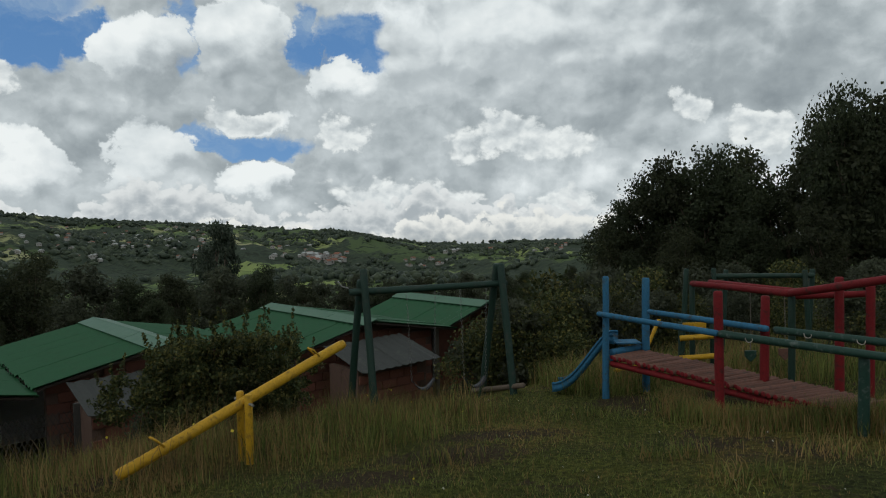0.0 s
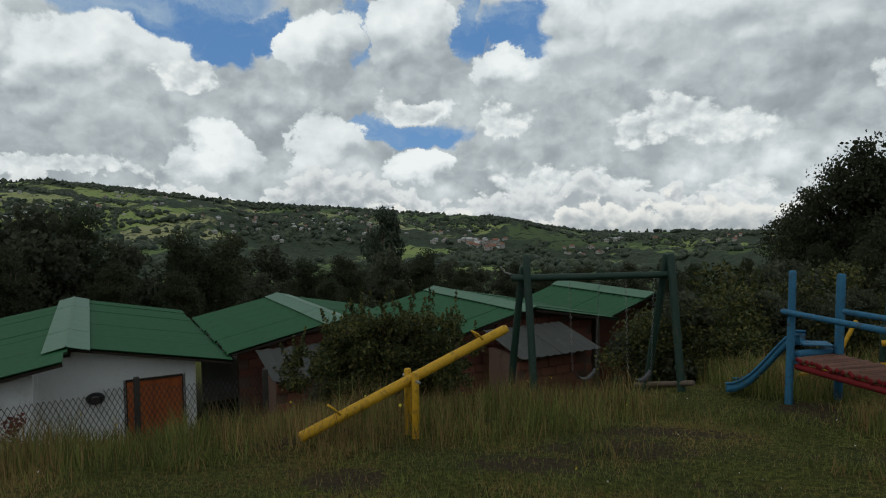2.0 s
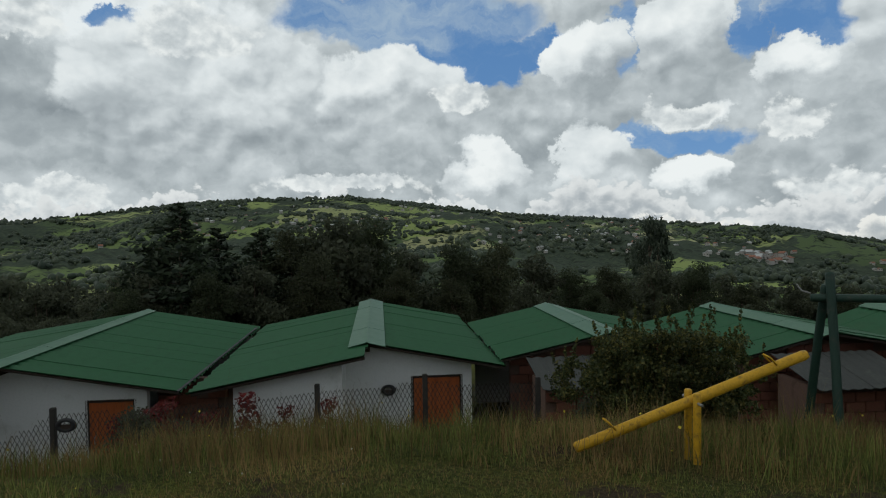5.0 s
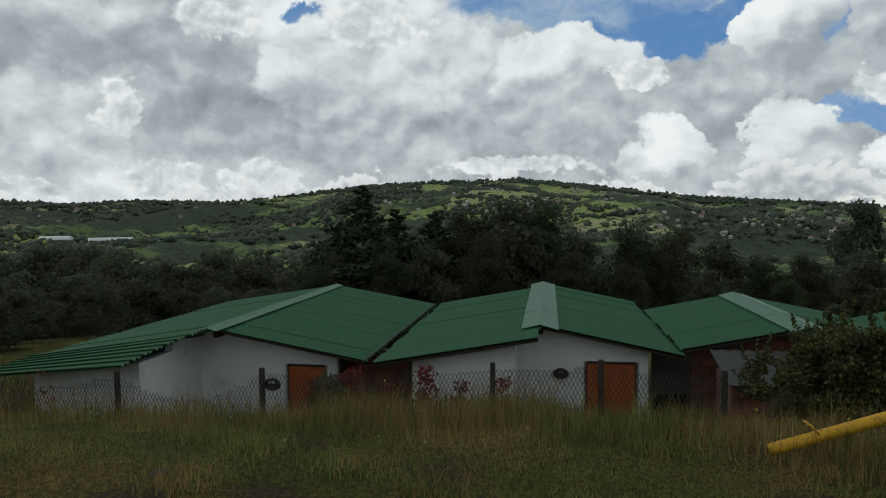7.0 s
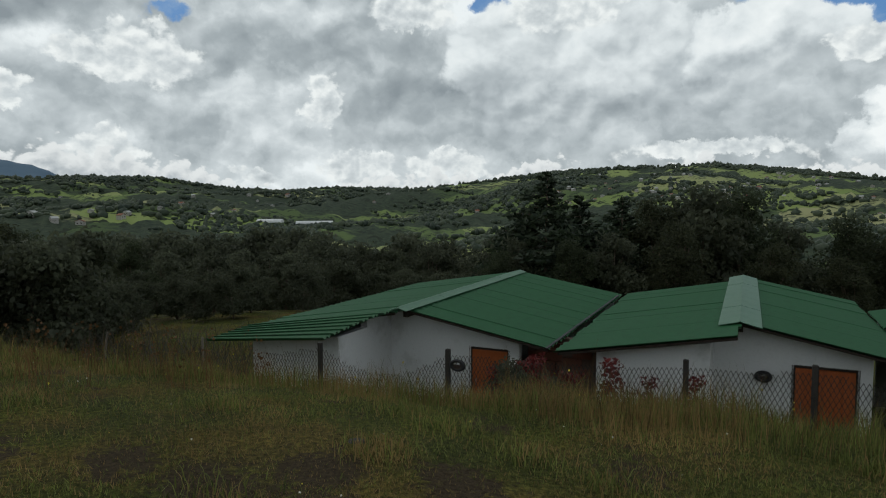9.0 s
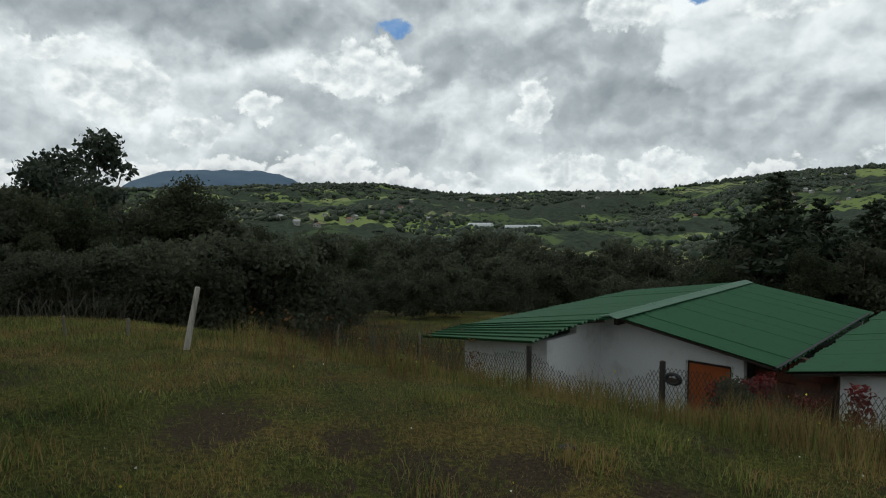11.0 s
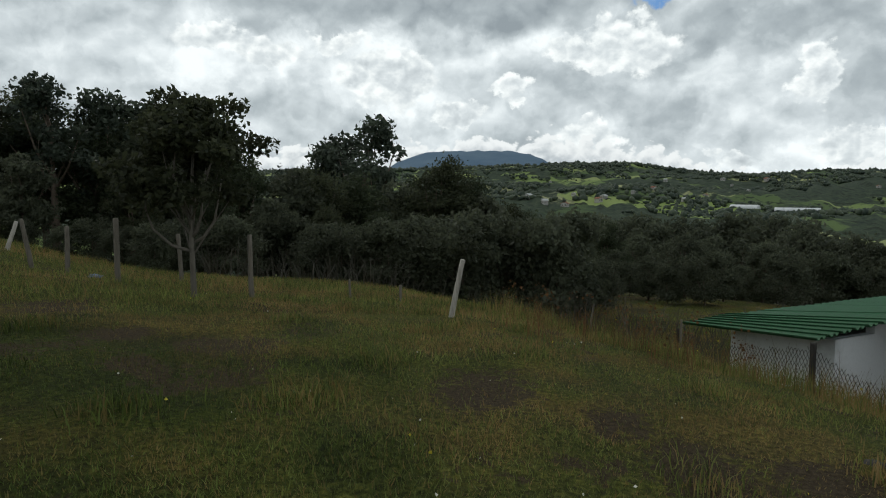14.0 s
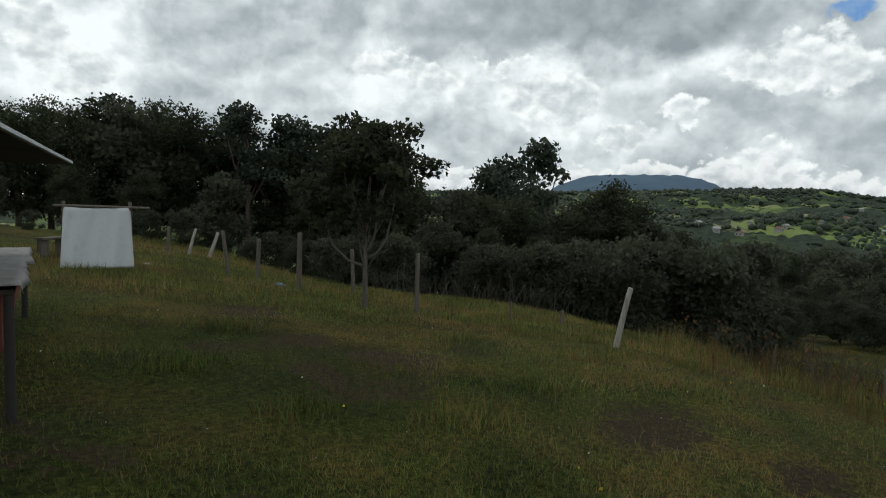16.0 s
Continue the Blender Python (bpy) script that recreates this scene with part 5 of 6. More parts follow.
def tarp_screen():
    a, b = Vector((-6.55, -11.98)), Vector((-7.42, -11.42))
    c = on_ground(*((a + b) / 2))
    t = thing("tarp_screen", Matrix.Translation(c), "white tarp hung over a rough pole frame", "screen")
    d = (b - a).normalized()
    n = Vector((-d.y, d.x))
    if n.dot(-a) < 0:
        n = -n
    top = 1.42 - c.z
    bm = bmesh.new()
    cols, rows = 24, 16
    grid = []
    for j in range(rows + 1):
        k = j / rows
        row = []
        for i in range(cols + 1):
            s = i / cols
            w = 0.055 * k
            p = a.lerp(b, s * (1 + 2 * w) - w) + n * (0.12 * k + 0.022 * math.sin(9 * s + 2 * k) * (0.3 + k) + 0.016 * math.sin(23 * s + 5 * k) + 0.010 * math.sin(41 * s + 3 * k * k))
            z = top * (1 - k) + (0.02 if j == rows else 0) - (0.02 * math.sin(math.pi * s) * (1 - k))
            row.append(bm.verts.new((p.x - c.x, p.y - c.y, z)))
        grid.append(row)
    for j in range(rows):
        for i in range(cols):
            bm.faces.new((grid[j][i], grid[j][i + 1], grid[j + 1][i + 1], grid[j + 1][i]))
    ob = part("tarp", bm, M_SHEET, t, "white plastic tarp", smooth=True)
    md = ob.modifiers.new("thickness", "SOLIDIFY")
    md.thickness = 0.006
    for k, q in enumerate((a, b)):
        bm = bmesh.new()
        p = q - n * 0.04
        log(bm, (p.x - c.x, p.y - c.y, -0.3), (p.x - c.x, p.y - c.y, top + 0.10), 0.03, None, 8, 4, 0.06, 300 + k)
        part("pole", bm, M_POST, t, smooth=True)
        bm = bmesh.new()
        p = q - n * 0.55
        log(bm, (p.x - c.x, p.y - c.y, -0.2), (q.x - c.x, q.y - c.y, top), 0.025, None, 8, 4, 0.06, 305 + k)
        part("strut", bm, M_BRICK if k else M_POST, t, smooth=True)
    bm = bmesh.new()
    p, q = a - d * 0.16, b + d * 0.32
    log(bm, (p.x - c.x, p.y - c.y, top + 0.02), (q.x - c.x, q.y - c.y, top + 0.0), 0.022, None, 8, 4, 0.06, 310)
    part("crossbar", bm, M_POST, t, smooth=True)


def counter():
    a, b = Vector((-2.30, -4.75)), Vector((-3.95, -7.9))
    d = (b - a).normalized()
    n = Vector((d.y, -d.x))
    if n.dot(Vector((1, 0))) < 0:
        n = -n
    c = on_ground(a.x, a.y)
    t = thing("counter", Matrix.Translation(c), "rough wooden counter covered with a crumpled grey plastic cloth", "counter")
    ztop = 1.03 - c.z
    bm = bmesh.new()
    L, Wd = (b - a).length, 0.75
    nu, nv = 60, 14
    grid = []
    for i in range(nu + 1):
        row = []
        for j in range(nv + 1):
            u, v = i / nu, j / nv
            p = a + d * (u * L) + n * (v * Wd)
            wr = 0.012 * noise.noise(Vector((u * 14, v * 5, 1.0))) + 0.010 * noise.noise(Vector((u * 40, v * 14, 4.0)))
            ed = 0.07 * noise.noise(Vector((u * 9, 3.0, 0.0))) if j == 0 else 0
            row.append(bm.verts.new((p.x - c.x + n.x * ed, p.y - c.y + n.y * ed, ztop + wr)))
        edge = row[0].co + Vector((-n.x * 0.02, -n.y * 0.02, -0.05 - 0.03 * noise.noise(Vector((i * 0.3, 7.0, 0)))))
        row.insert(0, bm.verts.new(edge))
        grid.append(row)
    for i in range(nu):
        for j in range(nv + 1):
            bm.faces.new((grid[i][j], grid[i + 1][j], grid[i + 1][j + 1], grid[i][j + 1]))
    ob = part("cloth", bm, M_CLOTH, t, "crumpled grey plastic table cloth", smooth=True)
    md = ob.modifiers.new("thickness", "SOLIDIFY")
    md.thickness = 0.004
    bm = bmesh.new()
    m = Matrix.Translation((a.x - c.x, a.y - c.y, 0)) @ Matrix.Rotation(math.atan2(d.y, d.x), 4, "Z")
    sgn = 1 if (Matrix.Rotation(math.atan2(d.y, d.x), 2) @ Vector((0, 1))).dot(n) > 0 else -1
    ys = sorted((0.03 * sgn, (Wd - 0.03) * sgn))
    box(bm, 0.03, L - 0.03, ys[0], ys[1], ztop - 0.06, ztop - 0.03, m)
    part("top", bm, M_DARKWOOD, t)
    for u in (0.06, L - 0.1):
        for v in (0.06, Wd - 0.08):
            p = a + d * u + n * v
            bm = bmesh.new()
            log(bm, (p.x - c.x, p.y - c.y, -0.25), (p.x - c.x, p.y - c.y, ztop - 0.06), 0.028, None, 10, 4, 0.06, 320)
            part("leg", bm, M_DARKPOST, t, smooth=True)
    bm = bmesh.new()
    ys = sorted((0.10 * sgn, 0.13 * sgn))
    box(bm, 0.12, L - 0.12, ys[0], ys[1], ztop - 0.42, ztop - 0.06, m)
    part("apron", bm, M_BRICKRED, t, "dull red board below the top")


M_CLOTH = material("plastic_cloth", (0.24, 0.225, 0.21), 0.5, grain=10, amount=0.75, stain=4, stain_amount=0.5, dark=(0.14, 0.12, 0.11), bump=0.5)
M_BRICKRED = material("dull_red_board", (0.17, 0.045, 0.032), 0.85, grain=30, amount=0.4, bump=0.3)
tarp_screen()
counter()


def shelter_roof():
    """Low sheet roof over the counter; only one corner comes into view."""
    a, b = Vector((-1.47, -3.64)), Vector((-4.2, -7.59))
    d = (b - a).normalized()
    n = Vector((d.y, -d.x))
    if n.dot(Vector((1, 0))) < 0:
        n = -n
    c = on_ground(-1.0, -6.5)
    t = thing("shelter", Matrix.Translation(c), "dark open shelter with a pale-edged low sheet roof", "shelter")
    bm = bmesh.new()
    L = (b - a).length
    m = Matrix(((d.x, n.x, 0, a.x - c.x), (d.y, n.y, 0, a.y - c.y), (0, 0, 1, 0), (0, 0, 0, 1)))
    prism(bm, [(0, 1.94 - c.z), (L, 1.94 - c.z), (L, 1.915 - c.z), (0, 1.915 - c.z)], 0, 2.6)
    bmesh.ops.transform(bm, matrix=m, verts=bm.verts)
    part("roof", bm, M_DARKWOOD, t)
    bm = bmesh.new()
    box(bm, -0.01, L + 0.01, -0.03, 0.0, 1.925 - c.z, 1.95 - c.z, m)
    part("edge_strip", bm, M_SHEET, t)
    for u, v in ((0.2, 0.3), (L - 0.25, 2.4), (0.2, 2.4)):
        p = a + d * u + n * v
        bm = bmesh.new()
        log(bm, (p.x - c.x, p.y - c.y, gz(p.x, p.y) - c.z - 0.2), (p.x - c.x, p.y - c.y, 1.92 - c.z), 0.05, None, 10, 4, 0.05, 330)
        part("post", bm, M_POST, t, smooth=True)


shelter_roof()

# ---------------------------------------------------------------- trees and shrubs


def leaf_quads(centres, size, flat=0.0, aspect=1.7):
    """Small diamond leaves at the given points, turned at random. Returns vertices and faces."""
    n = len(centres)
    w = rng.normal(size=(n, 3))
    w[:, 2] = w[:, 2] * (1 - flat) + 0.01
    w /= np.linalg.norm(w, axis=1, keepdims=True)
    s = np.cross(w, rng.normal(size=(n, 3)))
    s /= np.linalg.norm(s, axis=1, keepdims=True)
    k = size * rng.uniform(0.6, 1.3, (n, 1))
    a, b = w * k * aspect * 0.5, s * k * 0.5
    bend = np.cross(w, s) * k * 0.18
    v = np.stack([centres - a, centres + b + bend, centres + a, centres - b + bend], 1).reshape(-1, 3)
    f = np.arange(n * 4).reshape(n, 4)
    return v, f


def quads_mesh(name, v, f, mat):
    me = bpy.data.meshes.new(name)
    me.vertices.add(len(v))
    me.vertices.foreach_set("co", np.asarray(v, np.float32).ravel())
    me.loops.add(f.size)
    me.loops.foreach_set("vertex_index", f.astype(np.int32).ravel())
    me.polygons.add(len(f))
    me.polygons.foreach_set("loop_start", np.arange(0, f.size, f.shape[1], dtype=np.int32))
    me.polygons.foreach_set("loop_total", np.full(len(f), f.shape[1], np.int32))
    me.materials.append(mat)
    me.update(calc_edges=True)
    return me


def broad_tree(seed, height, spread, crown_from, clumps, leaves, size, bark, leaf, label, category="tree", clump_r=0.16, name="tree", top=0.0, group="trees of the wood", limbs=(), spires=0):
    rr = random.Random(seed)
    t = thing(name, Matrix(), label, category, group)
    bm = bmesh.new()
    lean = (rr.uniform(-0.05, 0.05) * height, rr.uniform(-0.05, 0.05) * height)
    trunk = [Vector((lean[0] * k * k, lean[1] * k * k, height * 0.80 * k - 0.3)) + Vector((math.sin(k * 5 + seed), math.cos(k * 4 + seed), 0)) * 0.012 * height * k for k in (0, 0.15, 0.3, 0.45, 0.6, 0.8, 1)]
    tr = (0.022 if height > 5 else 0.015) * height
    tube(bm, trunk, [tr * 1.3, tr, tr * 0.9, tr * 0.75, tr * 0.55, tr * 0.35, tr * 0.12], 9)
    cs = []
    for i in range(clumps):
        while True:
            p = Vector((rr.uniform(-1, 1), rr.uniform(-1, 1), rr.uniform(-1, 1)))
            if 0.25 < p.length < 1:
                break
        z = crown_from + (1 - crown_from) * (p.z * 0.5 + 0.5)
        w = spread * (1.0 - 0.45 * max(0, p.z) ** 2) * (0.75 + 0.25 * math.sin(3 * math.atan2(p.y, p.x) + seed))
        cs.append(Vector((p.x * w + lean[0] * z, p.y * w + lean[1] * z, z * height)))
    for i, q in enumerate(cs[: max(6, clumps // 3)]):
        k = min(0.95, max(0.25, q.z / height * 0.72))
        s = trunk[0].lerp(trunk[-1], k)
        for a, b in zip(trunk, trunk[1:]):
            if a.z <= k * height * 0.8 - 0.3 <= b.z:
                s = a.lerp(b, (k * height * 0.8 - 0.3 - a.z) / max(1e-3, b.z - a.z))
        m = s.lerp(q, 0.5) + Vector((rr.uniform(-0.04, 0.04), rr.uniform(-0.04, 0.04), -0.03)) * height
        tube(bm, [s, m, q], [tr * 0.45 * (1 - 0.5 * k), tr * 0.25, tr * 0.08], 6)
    for g, z0, reach, z1 in limbs:
        g = radians(g)
        e = Vector((math.cos(g), math.sin(g), 0))
        foot = Vector((lean[0] * (z0 / height) ** 2, lean[1] * (z0 / height) ** 2, z0))
        pts = [foot, foot + e * reach * 0.45 + Vector((0, 0, (z1 - z0) * 0.16)), foot + e * reach * 0.85 + Vector((0, 0, (z1 - z0) * 0.55)), foot + e * reach + Vector((0, 0, z1 - z0)), foot + e * reach * 1.05 + Vector((0.05, -0.04, (z1 - z0) * 1.6))]
        tube(bm, pts, [tr * 0.62, tr * 0.5, tr * 0.42, tr * 0.32, tr * 0.15], 7)
    part("trunk", bm, bark, t, smooth=True)
    per = leaves // clumps
    pts = []
    for q in cs:
        r = clump_r * height * rr.uniform(0.6, 1.25)
        u = rng.normal(size=(per, 3))
        u /= np.linalg.norm(u, axis=1, keepdims=True)
        rad = r * rng.uniform(0.25, 1.0, (per, 1)) ** 0.5
        lob = 1 + 0.35 * np.sin(u[:, :1] * 5 + q.x) * np.sin(u[:, 1:2] * 5 + q.y)
        pts.append(np.array(q) + u * rad * lob * np.array([1.15, 1.15, 0.72]))
    for q in sorted(cs, key=lambda q: -q.z)[:spires]:
        # upright leafy shoots above the crown
        k = rng.random((70, 1))
        tip = np.array([rr.uniform(-0.08, 0.08), rr.uniform(-0.08, 0.08), rr.uniform(0.16, 0.30)]) * height
        pts.append(np.array(q) + tip * k + rng.normal(size=(70, 3)) * 0.016 * height * (1.15 - k))
    v, f = leaf_quads(np.vstack(pts), size)
    ob = new("crown", quads_mesh("crown", v, f, leaf))
    ob.parent = t
    return t


def fir_tree(seed, height, spread, leaves, size, label):
    rr = random.Random(seed)
    t = thing("fir_tree", Matrix(), label, "tree", "conifers behind the houses")
    bm = bmesh.new()
    tube(bm, [(0, 0, -0.3), (0, 0, height * 0.5), (0.02 * height, 0, height * 0.97)], [0.018 * height, 0.011 * height, 0.002 * height], 8)
    pts = []
    nb = 52
    for i in range(nb):
        z = height * (0.10 + 0.88 * (i / nb) ** 0.9)
        k = 1 - z / height
        ln = spread * (k ** 0.95) * rr.uniform(0.35, 1.25) + 0.10
        g = i * 2.399 + rr.uniform(-0.4, 0.4)
        d = np.array([math.cos(g), math.sin(g), 0.0])
        n = max(8, int(leaves * (ln / (spread * nb * 0.55))))
        s = rng.uniform(0.1, 1.0, n) ** 0.7
        c = np.array([0, 0, z]) + np.outer(s * ln, d) + np.outer(0.16 * s * ln + 0.10 * ln * s ** 3 - 0.22 * ln * s * s, [0, 0, 1])
        side = np.array([-d[1], d[0], 0])
        c += np.outer(rng.normal(size=n) * ln * 0.16 * (0.3 + s), side) + np.outer((rng.normal(size=n) - 0.5) * 0.045 * height * (0.08 + k), [0, 0, 1])
        pts.append(c)
        e = Vector((d[0], d[1], 0.1)) * ln * 0.8
        tube(bm, [(0, 0, z), Vector((0, 0, z)) + e], [0.004 * height, 0.001 * height], 4)
    part("trunk", bm, M_BARK, t, smooth=True)
    v, f = leaf_quads(np.vstack(pts), size, 0.5, 2.6)
    ob = new("crown", quads_mesh("crown", v, f, M_LEAF_FIR))
    ob.parent = t
    return t


def shrub(seed, height, spread, leaves, size, leaf, label, clumps=16, group="shrubs on the slope", clump_r=0.20, spires=0):
    return broad_tree(seed, height, spread, 0.12, clumps, leaves, size, M_BARK, leaf, label, "shrub", clump_r, "shrub", group=group, spires=spires)


def top_of(ob):
    """Height of a plant's top over its foot, leaving out the last stray leaves."""
    me = next(c for c in ob.children if c.name.startswith("crown")).data
    co = np.empty(len(me.vertices) * 3, np.float32)
    me.vertices.foreach_get("co", co)
    return float(np.percentile(co[2::3], 99.6))


def place(src, az, d, scale, sz, turn=None):
    p = direction(az, 0) * d
    scale, sz = scale / src.scale[0], sz / src.scale[0]
    s = Matrix.Diagonal((scale, scale, sz, 1))
    m = Matrix.Translation((p.x, p.y, gz(p.x, p.y) - 0.05)) @ Matrix.Rotation(turn if turn is not None else rnd.uniform(0, 6.28), 4, "Z") @ s
    return copy_thing(src, m)


def set_at(ob, az, d, el, turn=0.0):
    """Stands a plant so that its top is seen at elevation el."""
    p = direction(az, 0) * d
    k = (EYE + d * math.tan(radians(el)) - gz(p.x, p.y)) / top_of(ob)
    ob.matrix_basis = Matrix.Translation((p.x, p.y, gz(p.x, p.y) - 0.05)) @ Matrix.Rotation(turn, 4, "Z") @ Matrix.Scale(k, 4)
    return ob


def tree_to(src, src_h, az, d, el, slim=1.0, **kw):
    """Places a copy whose top stands at elevation el as seen from the camera."""
    p = direction(az, 0) * d
    h = EYE + d * math.tan(radians(el)) - gz(p.x, p.y)
    return place(src, az, d, h / src_h * slim, sz=h / src_h, **kw)


oakA = set_at(broad_tree(3, 9.0, 3.0, 0.10, 64, 13000, 0.125, M_BARK, M_LEAF, "dense dark green broadleaf tree at the wood's edge", clump_r=0.10), -36.5, 31.0, 8.0)
oakB = set_at(broad_tree(5, 9.0, 2.7, 0.14, 56, 12000, 0.125, M_BARK, M_LEAF_OLIVE, "tall olive-green broadleaf tree at the wood's edge", clump_r=0.10), -32.6, 26.0, 8.6, 1.0)
oakC = set_at(broad_tree(8, 8.0, 2.8, 0.06, 40, 5600, 0.21, M_BARK, M_LEAF_VALLEY, "low-branched dark tree of the valley wood", clump_r=0.13), -18.5, 34.0, -1.0, 2.0)
airy = broad_tree(12, 9.0, 3.0, 0.36, 24, 2700, 0.16, M_BARK, M_LEAF_EUC, "tall grey-green eucalyptus with gaps in its crown", clump_r=0.075)
bushA = set_at(shrub(21, 3.0, 1.5, 7000, 0.066, M_LEAF_SHRUB, "leafy shrub with yellowish tips"), -8.0, 13.0, -7.2)
bushB = set_at(shrub(23, 3.0, 1.7, 5600, 0.088, M_LEAF_VALLEY, "dense green bush on the field's edge"), -13.0, 14.5, -6.4)
bushC = shrub(25, 2.6, 1.35, 9000, 0.043, M_LEAF_SHRUB, "dark leafy shrub with yellowish shoots before the houses", 30, clump_r=0.105, spires=16)
firA = set_at(fir_tree(31, 10.5, 6.6, 7600, 0.22, "dark layered conifer behind the houses"), 59.0, 42.0, 2.2)
TOP_A, TOP_B, TOP_C, TOP_F, TOP_E, TOP_BA, TOP_BB, TOP_BC = (top_of(o) for o in (oakA, oakB, oakC, firA, airy, bushA, bushB, bushC))

# wood on the right
for i, (az, d, el) in enumerate(((-22.4, 29, 5.4), (-19.8, 30, 5.0), (-17.6, 31, 3.6), (-15.4, 31, 1.4), (-25.4, 28, 3.4), (-24.0, 30, 5.5), (-27.8, 28, 3.6), (-30.4, 27, 7.8), (-31.8, 25, 9.3), (-34.8, 26, 7.8), (-14.2, 32, 0.2), (-38.5, 27, 7.5), (-43, 28, 7.5),
                                 (-20.0, 27, -0.8), (-25.0, 25, -0.3), (-30.0, 23, 0.7), (-16.0, 28, -2.6), (-11.0, 36, -3.8), (-7.0, 40, -4.2), (-36, 22, 1.2))):
    tree_to((oakA, oakB)[i % 2], (TOP_A, TOP_B)[i % 2], az, d, el, 0.6 if el > 7 else 0.85)
# shrubs behind the swings and the bridge
for i, (az, d, el) in enumerate(((-4.0, 13.5, -8.2), (-6.8, 13.5, -6.6), (-9.5, 14.0, -6.0), (-12.0, 14.5, -6.3), (-14.5, 15, -5.6), (-17.5, 15, -5.8), (-20.5, 15, -6.2), (-24, 14.5, -5.8), (-28, 14.5, -5.4), (-32, 13.5, -5.0), (-36, 13, -4.6),
                                 (-2.4, 14.0, -10.0), (-8, 18, -4.4), (-13, 19, -4.0), (-18, 19, -4.0), (-23, 18.5, -3.6), (-28, 18, -3.4), (-33, 18, -3.2))):
    tree_to((bushA, bushB)[i % 2], (TOP_BA, TOP_BB)[i % 2], az, d, el)
# big shrub before the houses
bc = direction(20.6, 0) * 9.9
bushC.matrix_basis = Matrix.Translation((bc.x, bc.y, gz(bc.x, bc.y) - 0.05)) @ Matrix.Scale((EYE - 9.9 * math.tan(radians(6.7)) - gz(bc.x, bc.y)) / TOP_BC, 4)
for az, d, el in ((23.4, 9.7, -7.4), (22.0, 10.2, -6.9), (18.8, 9.8, -6.8), (17.0, 10.1, -6.9), (15.0, 10.3, -7.6)):
    tree_to(bushC, TOP_BC, az, d, el)
for F, L, k in ((10.6, -3.95, 0.40), (10.9, -3.3, 0.34), (10.4, 3.6, 0.42)):
    w = fl(F, L)
    copy_thing(bushB, Matrix.Translation((w.x, w.y, gz(w.x, w.y) - 0.05)) @ Matrix.Rotation(L, 4, "Z") @ Matrix.Scale(k / bushB.scale[0], 4))
# conifers and dark trees behind the houses
for i, (az, d, el) in enumerate(((56.2, 44, 0.2), (52.6, 46, 0.0), (62.6, 45, -2.4), (60.8, 47, -0.8))):
    tree_to(firA, TOP_F, az, d, el)
for i, (az, d, el) in enumerate(((46.5, 46, 0.9), (43.6, 48, 0.7), (49.5, 45, 0.0), (40.0, 50, -1.9), (35.8, 50, -1.4), (32.4, 50, -1.4), (29.0, 52, -2.6), (26.0, 55, -3.6), (22.5, 55, -3.5), (19.0, 56, -3.2), (15.5, 56, -3.2), (12.0, 58, -4.8), (8.5, 58, -5.2),
                                 (5.0, 58, -5.0), (1.5, 56, -4.6), (-2.0, 52, -4.2), (-5.0, 46, -3.8), (41.0, 40, -3.4), (53.0, 40, -2.9), (57.0, 38, -3.4), (36.0, 42, -4.4), (30.0, 44, -4.9), (24.0, 46, -5.4), (18.0, 46, -5.9), (12.0, 48, -6.4), (63.0, 38, -4.4), (48, 40, -2.0))):
    tree_to((oakC, oakA, oakB)[i % 3], (TOP_C, TOP_A, TOP_B)[i % 3], az, d, el)
tree_to(airy, TOP_E, 19.3, 150, 0.6, 0.62)
tree_to(airy, TOP_E, 18.6, 152, -0.4, 0.5)
# wood on the left, thinning to bushes along the field
for i, (az, d, el) in enumerate(((143.0, 30, 7.4), (146.5, 30, 7.2), (150.0, 30, 6.6), (154.0, 31, 6.6), (158.0, 31, 6.6), (162.0, 31, 6.6), (135.5, 30, 5.4), (131.5, 29, 4.4), (128.0, 29, 3.4), (124.5, 30, 2.6), (121.0, 30, 1.4), (118.0, 31, 1.0), (115.0, 32, 0.9),
                                 (111.4, 32, 0.2), (108.0, 31, 2.3), (105.9, 32, 0.9), (140.0, 26, 2.4), (146.0, 26, 2.4), (151.0, 27, 2.4), (156.0, 27, 2.4), (133.0, 25, 0.8), (127.0, 25, -0.2), (104.2, 32, -0.6), (102.4, 33, -1.5), (100.3, 34, -2.2), (98.2, 35, -2.7), (96.0, 38, -2.9), (93.6, 42, -3.1), (166, 30, 6.6), (170, 28, 6.6),
                                 (138.6, 31, 6.4), (122.5, 25, -1.0), (118.0, 25, -1.6), (113.5, 26, -2.2), (109.0, 26, -2.8))):
    tree_to((oakA, oakC, oakB)[i % 3], (TOP_A, TOP_C, TOP_B)[i % 3], az, d, el)
for i, (az, d, el) in enumerate(((140.5, 32, 7.0), (144.8, 33, 7.6), (148.4, 33, 7.4), (152, 33, 7.2), (156, 34, 7.4), (133.4, 32, 6.2), (129.8, 31, 5.0), (126.2, 32, 4.0), (118.5, 34, 1.6), (110, 34, 0.6))):
    tree_to((oakB, oakA)[i % 2], (TOP_B, TOP_A)[i % 2], az, d, el)
for i in range(8):
    tree_to(bushB, TOP_BB, 143 + i * 2.6, 21 + 3 * rnd.random(), -1.2 + rnd.random())
for az, d, el in ((138.0, 29, 8.0), (135.0, 30, 7.2), (148, 32, 7.9), (114.2, 40, 5.9), (118.4, 42, 3.5), (131.0, 30, 6.6)):
    tree_to(airy, TOP_E, az, d, el, 1.0)
